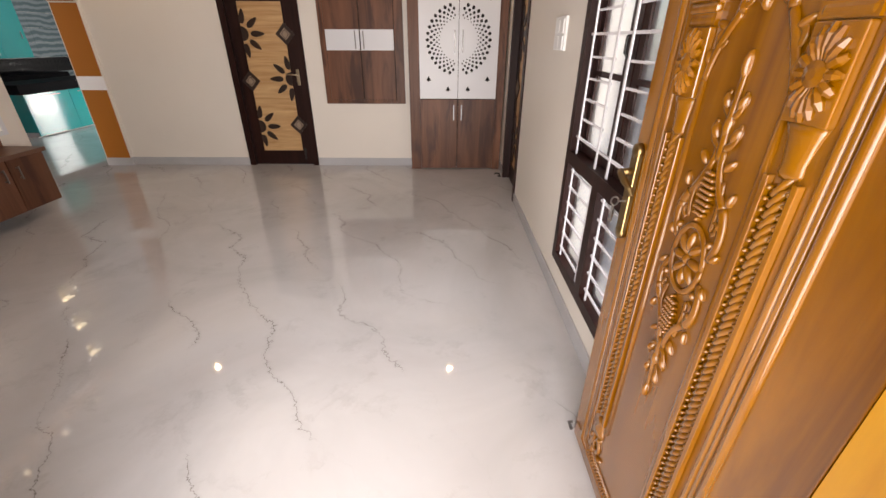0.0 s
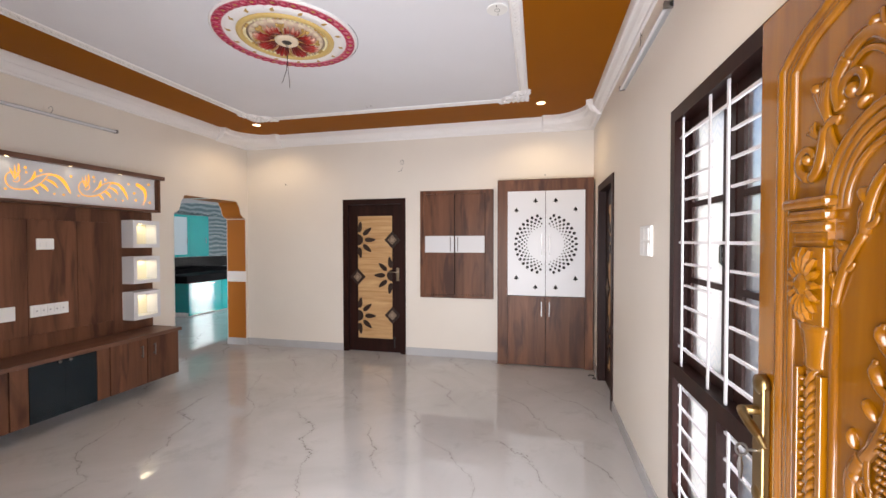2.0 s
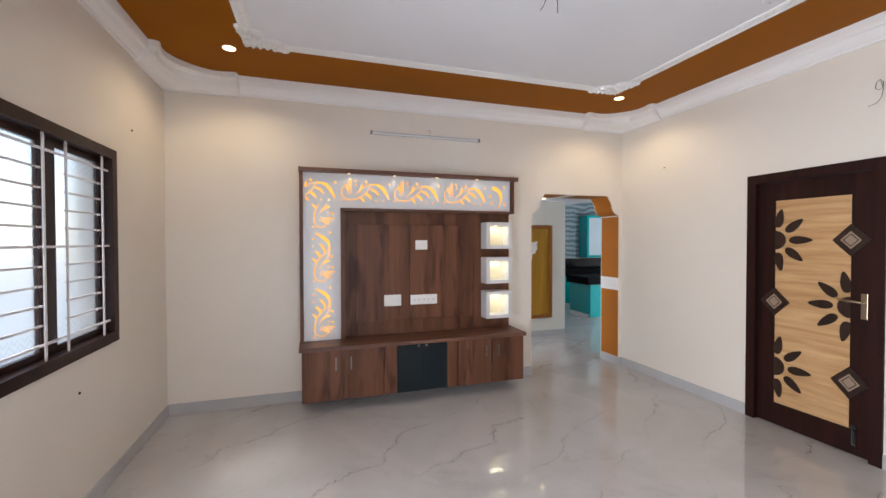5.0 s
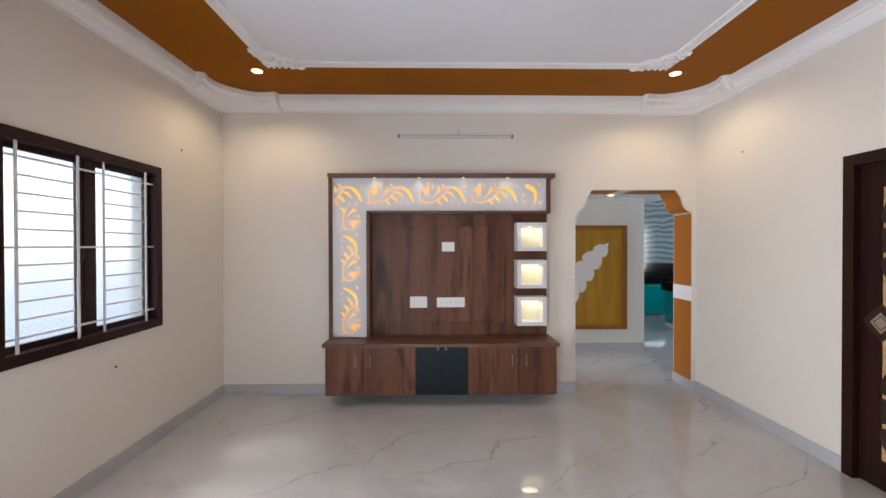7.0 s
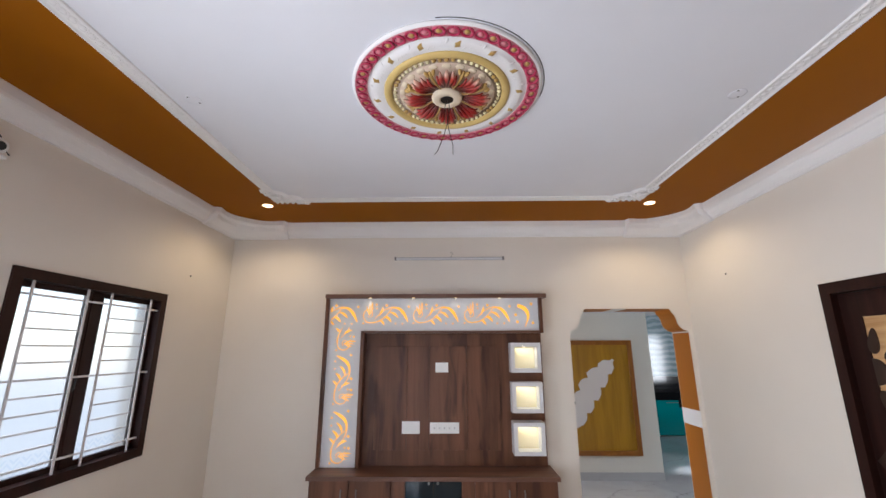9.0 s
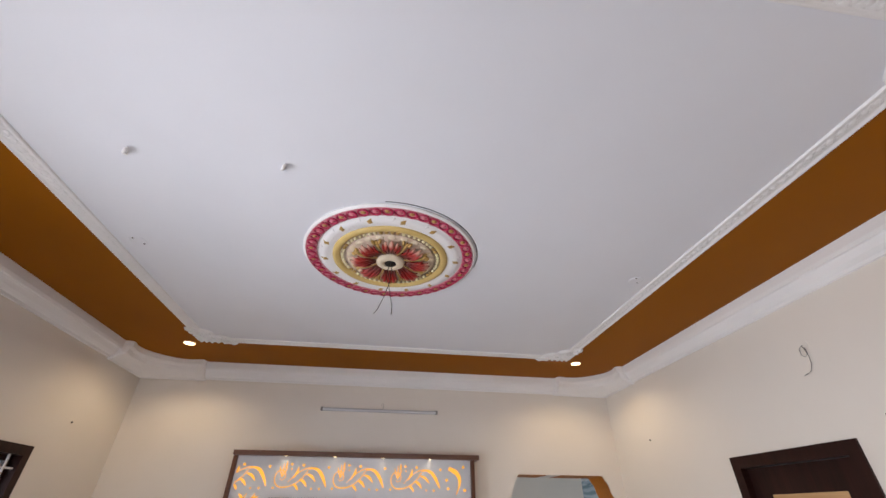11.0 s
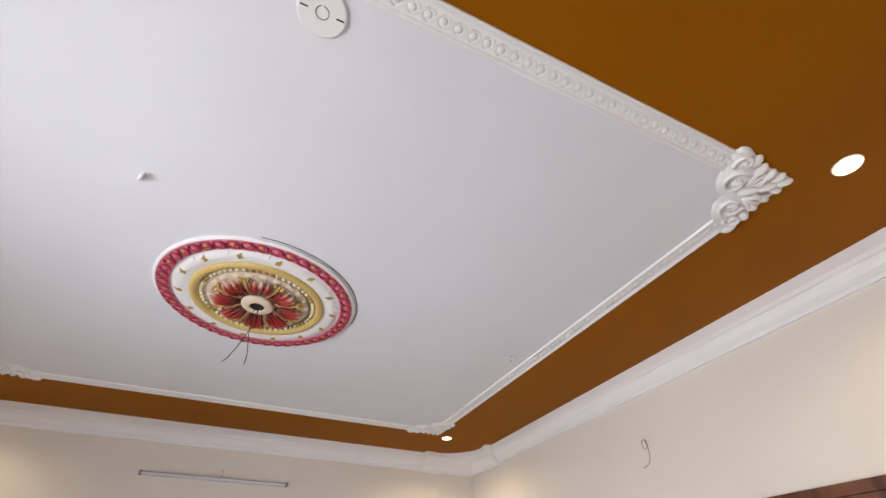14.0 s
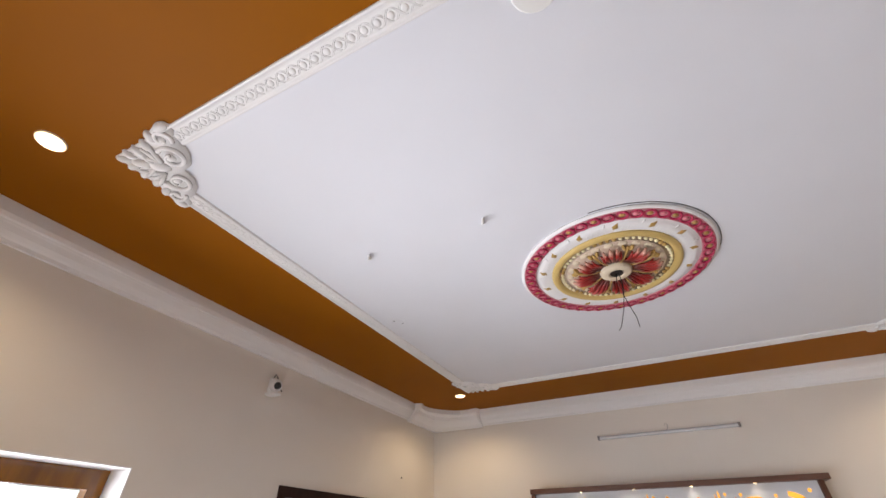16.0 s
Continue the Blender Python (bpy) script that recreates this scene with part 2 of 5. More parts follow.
def disc(bm, cx, cy, z0, z1, r, sides=32):
    lo = [bm.verts.new((cx + r * math.cos(a), cy + r * math.sin(a), z0)) for a in (2 * math.pi * s / sides for s in range(sides))]
    hi = [bm.verts.new((v_.co.x, v_.co.y, z1)) for v_ in lo]
    for s in range(sides):
        bm.faces.new((lo[s], lo[(s + 1) % sides], hi[(s + 1) % sides], hi[s]))
    bm.faces.new(lo[::-1])
    bm.faces.new(hi)
    return bm


def lathe(bm, profile, cx=0, cy=0, sides=48, lobe=None):
    """Turns (radius, z) about the vertical at (cx, cy)."""
    rings = [[bm.verts.new((cx + r * math.cos(a), cy + r * math.sin(a), z)) for a in (2 * math.pi * s / sides for s in range(sides))] for r, z in profile]
    for a, b in zip(rings, rings[1:]):
        for s in range(sides):
            bm.faces.new((a[s], a[(s + 1) % sides], b[(s + 1) % sides], b[s]))
    bm.faces.new(rings[0])
    bm.faces.new(rings[-1][::-1])
    return bm


def thing(name, m, label, category, group=""):
    ob = new(name)
    ob.matrix_world = m
    return tagged(ob, label, category, group)


def on_north(x, z=0, y=0):
    return pose(x, NORTH + y, z)


def on_west(y, z=0, out=0):
    return pose(WEST + out, y, z, 0, 0, 90)


def on_south(x, z=0, out=0):
    return pose(x, SOUTH + out, z, 0, 0, 180)


def on_east(y, z=0, out=0):
    return pose(EAST - out, y, z, 0, 0, -90)


def structure(ob, m=None):
    if m is not None:
        ob.matrix_world = m
    return tagged(ob, kind="structure")


# ---- floor, walls, ceiling ----
structure(part("floor", B(-9.2, EAST + 0.6, SOUTH - 0.35, 14.2, -0.12, 0), M_FLOOR))
structure(part("ground", B(-40, 40, -40, 60, -0.6, -0.125), paint("dusty_concrete", (0.35, 0.33, 0.30), 0.8, 0.1)))
structure(part("ceiling", B(WEST - 0.33, EAST + WALL, SOUTH - WALL, NORTH + WALL, TOP, TOP + 0.12), M_CEIL))
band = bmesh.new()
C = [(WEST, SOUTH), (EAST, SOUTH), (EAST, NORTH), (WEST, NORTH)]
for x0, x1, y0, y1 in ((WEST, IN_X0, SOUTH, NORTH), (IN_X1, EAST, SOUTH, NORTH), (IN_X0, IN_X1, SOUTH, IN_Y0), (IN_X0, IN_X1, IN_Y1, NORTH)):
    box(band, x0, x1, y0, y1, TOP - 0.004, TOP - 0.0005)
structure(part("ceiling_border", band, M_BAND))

# openings, in the local frame of each wall: x to the right seen from inside
ND = (-2.14, -1.235, 0, 2.10)
structure(part("wall_north", prism(bmesh.new(), [(WEST - 0.33, 0), (-2.090, 0), (-2.090, 2.075), (-1.226, 2.075), (-1.226, 0), (EAST + WALL, 0), (EAST + WALL, TOP), (WEST - 0.33, TOP)], [], 0, WALL), M_WALL), pose(0, NORTH, 0))
ARCH_L, ARCH_R = 6.675, 7.90


def arch_outline():
    s = [(0, 1.845), (0.012, 1.862), (0.05, 1.875), (0.085, 1.905), (0.105, 1.945), (0.112, 1.985), (0.128, 2.025), (0.150, 2.05), (0.163, 2.078), (0.18, 2.09)]
    left = [(ARCH_L + x, z) for x, z in s]
    right = [(ARCH_R - x, z) for x, z in reversed(s)]
    return left + right


arch = arch_outline()
west_poly = [(SOUTH, 0), (ARCH_L, 0), *arch, (ARCH_R, 0), (NORTH, 0), (NORTH, TOP), (SOUTH, TOP)]
structure(part("wall_west", prism(bmesh.new(), west_poly, [], 0, 0.33), M_WALL), on_west(0))
EWIN = (3.93, 4.97, 0.24, 2.155)
EDOOR = (6.583, 7.495, 0.0, 2.125)
structure(part("wall_east", prism(bmesh.new(), [(-NORTH, 0), (-EDOOR[1], 0), (-EDOOR[1], EDOOR[3]), (-EDOOR[0], EDOOR[3]), (-EDOOR[0], 0), (-SOUTH + WALL, 0), (-SOUTH + WALL, TOP), (-NORTH, TOP)], [rect(-EWIN[1], -EWIN[0], EWIN[2], EWIN[3])], 0, WALL), M_WALL), on_east(0))
SWIN = (-2.704, -1.470, 0.894, 2.130)
MDOOR = (-0.509, 1.10, 0.0, 2.115)
structure(part("wall_south", prism(bmesh.new(), [(-EAST, 0), (-MDOOR[1], 0), (-MDOOR[1], MDOOR[3]), (-MDOOR[0], MDOOR[3]), (-MDOOR[0], 0), (-WEST + 0.33, 0), (-WEST + 0.33, TOP), (-EAST, TOP)], [rect(-SWIN[1], -SWIN[0], SWIN[2], SWIN[3])], 0, WALL), M_WALL), on_south(0))

# skirting
for nm, m, runs in (("n", pose(0, NORTH, 0), [(WEST, -2.113), (-1.203, 0.036)]), ("w", on_west(0), [(SOUTH, ARCH_L), (ARCH_R + 0.0, NORTH)]),
                    ("e", on_east(0), [(-6.583, -SOUTH), (-NORTH, -7.495)]), ("s", on_south(0), [(0.50, -WEST)])):
    for a, b in runs:
        if b - a > 0.01:
            structure(part("baseboard", B(a + 0.001, b - 0.001, -0.012, 0, 0, 0.1, bevel=0.002), M_SKIRT), m)
structure(part("baseboard", B(0.0, 0.33, -0.012, 0, 0, 0.1), M_SKIRT), pose(WEST - 0.33, ARCH_R, 0))

# cornice
CORNICE = [(0, 2.875), (0.018, 2.875), (0.022, 2.892), (0.035, 2.90), (0.05, 2.915), (0.062, 2.94), (0.07, 2.952), (0.082, 2.955), (0.088, 2.975), (0.088, 3.032), (0, 3.032)]


def cornice_run(length, profile, widen=1.0):
    bm = bmesh.new()
    rings = [[bm.verts.new((x, -d * widen, z)) for d, z in profile] for x in (0, length)]
    n = len(profile)
    for i in range(n):
        bm.faces.new((rings[0][i], rings[0][(i + 1) % n], rings[1][(i + 1) % n], rings[1][i]))
    bm.faces.new(rings[0])
    bm.faces.new(rings[1][::-1])
    return bm


for m, ln in ((pose(WEST, NORTH, 0), EAST - WEST), (pose(WEST, SOUTH, 0, 0, 0, 90), NORTH - SOUTH), (pose(EAST, SOUTH, 0, 0, 0, 180), EAST - WEST), (pose(EAST, NORTH, 0, 0, 0, -90), NORTH - SOUTH)):
    structure(part("cornice", cornice_run(ln, CORNICE), M_PLASTER), m)

# ---- hall and kitchen beyond the arch ----
structure(part("wall_hall_feature", B(-5.53, -5.30, 5.2, 8.25, 0, 2.8), M_HALL))
structure(part("baseboard", B(-5.30, -5.288, 5.2, 8.25, 0, 0.1), M_SKIRT))
structure(part("ceiling_hall", B(-9.0, WEST - 0.33, 3.0, 8.6, 2.19, 2.3), M_CEIL))
structure(part("ceiling_kitchen", B(-9.0, WEST - 0.33, 8.6, 14.2, 2.62, 2.75), M_CEIL))
structure(part("wall_hall_south", B(-9.0, WEST - 0.33, 2.8, 3.0, 0, 2.3), M_HALL))
structure(part("wall_kitchen_north", B(-9.0, WEST - 0.33, 14.0, 14.2, 0, 2.8), M_HALL))
structure(part("wall_kitchen_east", B(WEST - 0.33 - 0.1, WEST - 0.33, NORTH + WALL, 14.0, 0, 2.8), M_HALL))
structure(part("wall_kitchen_west", B(-9.0, -8.75, 3.0, 14.0, 0, 2.8), M_HALL))

# ---- doors ----


def petal(cx, cz, angle, r0, r1, w, sides=10):
    """A leaf outline: round at the inner end, pointed at the outer one."""
    pts = []
    for i in range(sides * 2):
        u = i / (sides * 2)
        a = 2 * math.pi * u
        s = (1 - math.cos(a)) / 2
        half = w * math.sin(a) * (1 - 0.55 * s) * 0.62
        r = r0 + (r1 - r0) * s
        pts.append((cx + r * math.cos(angle) - half * math.sin(angle), cz + r * math.sin(angle) + half * math.cos(angle)))
    return pts


def half_disc(cx, cz, r, side, sides=12):
    return [(cx + side * r * math.cos(a), cz + r * math.sin(a)) for a in (-math.pi / 2 + math.pi * i / sides for i in range(sides + 1))]


M_INLAY = wood("dark_inlay_wood", (0.015, 0.007, 0.005), (0.05, 0.022, 0.014), 0.35, 2, 1)
M_TAN = mat("tan_inlay", (0.30, 0.22, 0.16), 0.4)
M_ANTIQUE = mat("antique_brass_lever", (0.42, 0.34, 0.24), 0.3, 1.0)


def room_door(name, m, w, h, leaf_y, label):
    door = tagged(new(name), label, "door", kind="structure")
    door.matrix_world = m
    fw = 0.072
    fr = [(0, 0), (fw, 0), (fw, h - fw), (w - fw, h - fw), (w - fw, 0), (w, 0), (w, h), (0, h)]
    fb = prism(bmesh.new(), fr, [], -0.014, 0.13)
    part("frame", fb, M_DARK, door, "dark stained door frame")
    x0, x1, z1 = fw + 0.004, w - fw - 0.004, h - fw - 0.004
    p0, p1, pz0, pz1 = x0 + 0.128, x1 - 0.125, 0.185, h - 0.23
    y = leaf_y
    part("leaf", prism(bmesh.new(), rect(x0, x1, 0.006, z1), [rect(p0, p1, pz0, pz1)], y, y + 0.035), M_DARK, door, "dark stained leaf")
    n = 20
    slats = bmesh.new()
    for i in range(n):
        a = pz0 + (pz1 - pz0) * i / n
        box(slats, p0, p1, y + 0.006 + 0.0012 * (i % 2), y + 0.03, a + 0.0006, a + (pz1 - pz0) / n)
    part("panel", slats, M_PALE, door, "pale veneer panel with fine level strips")
    inl = [(p0, 1.544, 1), (p1, 1.057, -1), (p0, 0.493, 1)]
    for fx, fz, s in inl:
        bm = prism(bmesh.new(), half_disc(fx, fz, 0.078, s), [], y - 0.003, y + 0.006)
        for a in (-80, -40, 0, 40, 80):
            an = radians(a) if s > 0 else math.pi - radians(a)
            prism(bm, petal(fx, fz, an, 0.105, 0.258 if a else 0.265, 0.067), [], y - 0.003, y + 0.006)
        part("flower_inlay", bm, M_INLAY, door, "dark five-petalled flower inlay")
    for fx, fz in ((p1, 1.542), (p0, 1.033), (p1, 0.514)):
        d = lambda r: [(fx - r, fz), (fx, fz - r * 1.05), (fx + r, fz), (fx, fz + r * 1.05)]
        di = part("diamond_inlay", prism(bmesh.new(), d(0.112), [], y - 0.005, y + 0.006), M_INLAY, door, "raised dark diamond")
        part("diamond_line", prism(bmesh.new(), d(0.062), [d(0.047)], y - 0.007, y - 0.004), M_TAN, di)
        part("diamond_core", prism(bmesh.new(), d(0.038), [], y - 0.008, y - 0.004), M_TAN, di)
    hx = x1 - 0.045
    hd = part("handle_plate", B(hx - 0.019, hx + 0.019, y - 0.008, y, 0.985, 1.165, bevel=0.003), M_ANTIQUE, door, "antique brass handle plate")
    part("lever", smooth_tube([(hx, y - 0.006, 1.105), (hx, y - 0.05, 1.105), (hx - 0.03, y - 0.055, 1.108), (hx - 0.13, y - 0.05, 1.112)], 0.008), M_ANTIQUE, hd)
    bm = B(x1 - 0.105, x1 - 0.085, y - 0.012, y, 0.07, 0.22, bevel=0.003)
    box(bm, x1 - 0.115, x1 - 0.075, y - 0.014, y, 0.19, 0.215, 0.003)
    tube(bm, [(x1 - 0.095, y - 0.02, 0.08), (x1 - 0.095, y - 0.02, 0.18), (x1 - 0.07, y - 0.035, 0.19)], 0.006)
    part("bolt", bm, M_BLACK, door, "black tower bolt")
    return door


def smooth_tube(pts, r, sides=8):
    return tube(bmesh.new(), pts, r, sides)


room_door("door_1", pose(-2.113, NORTH, 0), 0.910, 2.10, 0.028, "dark wooden door with pale panel and flower inlays, closed in the cream wall")
room_door("door_2", on_east(EDOOR[1]), 0.912, 2.125, 0.062, "dark wooden door with pale panel and flower inlays, closed beside the prayer cabinet")
stop = thing("door_stopper", pose(EAST - 0.045, 7.47, 0), "small black metal door stopper on the floor by the dark frame", "door stopper")
bm = B(-0.02, 0.02, -0.02, 0.02, 0, 0.006, bevel=0.002)
part("base", bm, M_BLACK, stop)
part("arm", smooth_tube([(0, 0, 0.005), (0, 0, 0.035), (-0.05, 0, 0.04), (-0.06, 0, 0.025)], 0.008), M_BLACK, stop)

# near-black backing colour that stands for the shade between the cabinet doors
M_GAP_SHADE = mat("cabinet_gap_shade", (0.02, 0.010, 0.008), 0.8)
# ---- walnut wall cabinet ----


def bar_handle(parent, x, y, z0, z1, name="handle"):
    bm = B(x - 0.006, x + 0.006, y - 0.028, y - 0.020, z0, z1, bevel=0.002)
    for z in (z0 + 0.015, z1 - 0.015):
        box(bm, x - 0.004, x + 0.004, y - 0.022, y, z - 0.004, z + 0.004)
    return part(name, bm, M_STEEL, parent, "brushed steel bar handle")


cab = thing("wall_cabinet", pose(0, NORTH, 0), "walnut laminate wall cabinet with a white band across both closed doors", "cabinet")
cx0, cx1, cz0, cz1 = -0.992, -0.025, 0.782, 2.183
part("frame", prism(bmesh.new(), rect(cx0, cx1, cz0, cz1), [rect(cx0 + 0.062, cx1 - 0.102, cz0 + 0.042, cz1 - 0.045)], -0.026, 0), M_WALNUT, cab)
part("back", B(cx0 + 0.062, cx1 - 0.102, -0.003, -0.0005, cz0 + 0.042, cz1 - 0.045), M_GAP_SHADE, cab)
for a, b in ((cx0 + 0.064, -0.5325), (-0.5225, cx1 - 0.110)):
    d = part("door", B(a, b, -0.022, -0.004, cz0 + 0.044, cz1 - 0.047, bevel=0.0015), M_WALNUT, cab, "walnut cabinet door")
    part("white_band", B(a + 0.002, b - 0.002, -0.0245, -0.021, 1.375, 1.592, bevel=0.001), M_WHITE, d)
    bar_handle(d, -0.5275 + (-0.052 if a < -0.6 else 0.043), -0.0245, 1.39, 1.575)

# ---- prayer cabinet with pierced doors ----
pj = thing("prayer_cabinet", pose(0, NORTH, 0), "tall walnut prayer cabinet with white pierced upper doors, closed", "cabinet")
PD = -0.155
px0, px1, pw0, pw1, pmid = 0.039, 1.160, 0.162, 1.067, 0.614
part("frame", prism(bmesh.new(), [(px0, 0), (pw0, 0), (pw0, 2.128), (pw1, 2.128), (pw1, 0), (px1, 0), (px1, 2.270), (px0, 2.270)], [], PD, 0), M_WALNUT, pj)
part("back", B(pw0, pw1, -0.05, -0.002, 0.002, 2.127), mat("dark_cabinet_inside", (0.012, 0.010, 0.010), 0.8), pj)


def bell(cx, cz, s):
    out = [(0, 1.0), (0.16, 0.9), (0.2, 0.66), (0.42, 0.5), (0.46, 0.2), (0.72, -0.05), (0.8, -0.3), (0.3, -0.34), (0.26, -0.6), (-0.26, -0.6), (-0.3, -0.34), (-0.8, -0.3), (-0.72, -0.05), (-0.46, 0.2), (-0.42, 0.5), (-0.2, 0.66), (-0.16, 0.9)]
    return [(cx + x * s, cz + z * s) for x, z in out]


def pierced(side):
    holes = []
    n = 34
    for ring, (r, half) in enumerate(((0.352, 0.0215), (0.312, 0.0180), (0.278, 0.0145), (0.248, 0.0115), (0.222, 0.0085))):
        for i in range(n):
            a = 2 * math.pi * (i + 0.5 * (ring % 2)) / n
            x, z = r * math.cos(a), r * math.sin(a)
            if x * side < 0.036 + half * 0.6:
                continue
            c, s = math.cos(a), math.sin(a)
            h = half
            shape = [(h, h * 0.25), (h * 0.45, h * 0.8), (-h * 0.45, h * 0.72), (-h, 0.0), (-h * 0.45, -h * 0.72), (h * 0.45, -h * 0.8), (h, -h * 0.25)]
            holes.append([(pmid + x + u * c - v_ * s, 1.487 + z + u * s + v_ * c) for u, v_ in shape])
    for bx, bz in ((0.118, 2.005), (0.345, 1.895), (0.345, 1.072), (0.118, 0.962)):
        holes.append(bell(pmid + side * bx, bz, 0.036))
    return holes


for side, a, b in ((-1, pw0 + 0.002, pmid - 0.003), (1, pmid + 0.003, pw1 - 0.002)):
    d = part("pierced_door", prism(bmesh.new(), rect(a, b, 0.860, 2.126), pierced(side), PD - 0.008, PD + 0.010), M_WHITE, pj, "white gloss door pierced with a ring of drops and bells")
    bar_handle(d, pmid + side * 0.046, PD - 0.008, 1.36, 1.59)
    d = part("door", B(a, b, PD - 0.004, PD + 0.014, 0.012, 0.852, bevel=0.0015), M_WALNUT, pj, "walnut cabinet door")
    bar_handle(d, pmid + side * 0.046, PD - 0.004, 0.615, 0.79)

# ---- television wall unit ----
tv = thing("tv_base_cabinet", on_west(0), "long walnut television cabinet hung above the floor, doors closed", "cabinet")
part("carcass", B(4.187, 6.368, -0.362, -0.001, 0.112, 0.563), M_WALNUT, tv)
part("top", B(4.165, 6.388, -0.405, -0.001, 0.565, 0.600, bevel=0.003), M_WALNUT_H, tv, "walnut top board")
for i, (a, b) in enumerate(((4.187, 4.540), (4.546, 4.912), (4.916, 5.036), (5.532, 5.640), (5.646, 6.005), (6.011, 6.368))):
    d = part("door" if b - a > 0.2 else "side_panel", B(a + 0.003, b - 0.003, -0.380, -0.363, 0.110, 0.562, bevel=0.0015), M_WALNUT, tv, "walnut cabinet door" if b - a > 0.2 else "")
    for hx in (4.478, 4.612, 5.942, 6.075):
        if a < hx < b:
            bar_handle(d, hx, -0.380, 0.385, 0.50)
for a, b, kx in ((5.039, 5.2825, 5.245), (5.2845, 5.529, 5.322)):
    d = part("glass_door", B(a, b, -0.379, -0.371, 0.112, 0.561), M_TINT, tv, "smoked glass door")
    part("knob", disc(bmesh.new(), 0, 0, 0, 0.012, 0.011, 12), M_STEEL, d).matrix_local = pose(kx, -0.379, 0.545, 90)

panel = thing("tv_back_panel", on_west(0), "walnut television panel with white backlit floral border and lit top board", "wall panel")
part("backboard", B(4.55, 6.362, -0.050, -0.001, 0.602, 1.86), M_WALNUT, panel)
for a, b in ((4.69, 5.005), (5.008, 5.225), (5.228, 5.60), (5.603, 5.924)):
    part("raised_panel", B(a, b, -0.074, -0.051, 0.743, 1.71, bevel=0.002), M_WALNUT, panel)
part("side_board", B(4.170, 4.202, -0.168, -0.001, 0.602, 2.188, bevel=0.002), M_WALNUT, panel)
part("top_board", B(4.163, 6.414, -0.180, -0.001, 2.190, 2.230, bevel=0.003), M_WALNUT_H, panel)
part("end_board", B(6.334, 6.368, -0.168, -0.001, 1.838, 2.188, bevel=0.002), M_WALNUT, panel)
part("lower_rail", B(4.575, 6.333, -0.166, -0.051, 1.840, 1.862, bevel=0.002), M_WALNUT_H, panel)
part("inner_stile", B(4.541, 4.574, -0.166, -0.051, 0.602, 1.862, bevel=0.002), M_WALNUT, panel)
part("white_panel", prism(bmesh.new(), [(4.202, 0.603), (4.540, 0.603), (4.540, 1.863), (6.333, 1.863), (6.333, 2.189), (4.202, 2.189)], [], -0.128, -0.10), M_WHITE, panel, "white gloss border panel")


def ribbon(bm, pts, widths, y0, y1):
    """A flat strip of changing width in the xz plane."""
    left, right = [], []
    for i, (x, z) in enumerate(pts):
        ax, az = pts[max(i - 1, 0)]
        bx, bz = pts[min(i + 1, len(pts) - 1)]
        dx, dz = bx - ax, bz - az
        ln = math.hypot(dx, dz) or 1
        w = widths(i / (len(pts) - 1)) * 0.43
        left.append((x - dz / ln * w, z + dx / ln * w))
        right.append((x + dz / ln * w, z - dx / ln * w))
    rings = []
    for y in (y0, y1):
        rings.append([[bm.verts.new((x, y, z)) for x, z in side] for side in (left, right)])
    (fl, fr_), (bl, br) = rings
    for i in range(len(pts) - 1):
        bm.faces.new((fl[i], fl[i + 1], fr_[i + 1], fr_[i]))
        bm.faces.new((bl[i], br[i], br[i + 1], bl[i + 1]))
        bm.faces.new((fl[i], bl[i], bl[i + 1], fl[i + 1]))
        bm.faces.new((fr_[i], fr_[i + 1], br[i + 1], br[i]))
    bm.faces.new((fl[0], fr_[0], br[0], bl[0]))
    bm.faces.new((fl[-1], bl[-1], br[-1], fr_[-1]))
    return bm


def bend(p0, p1, p2, n=14):
    return [((1 - t) ** 2 * p0[0] + 2 * t * (1 - t) * p1[0] + t * t * p2[0], (1 - t) ** 2 * p0[1] + 2 * t * (1 - t) * p1[1] + t * t * p2[1]) for t in (i / n for i in range(n + 1))]


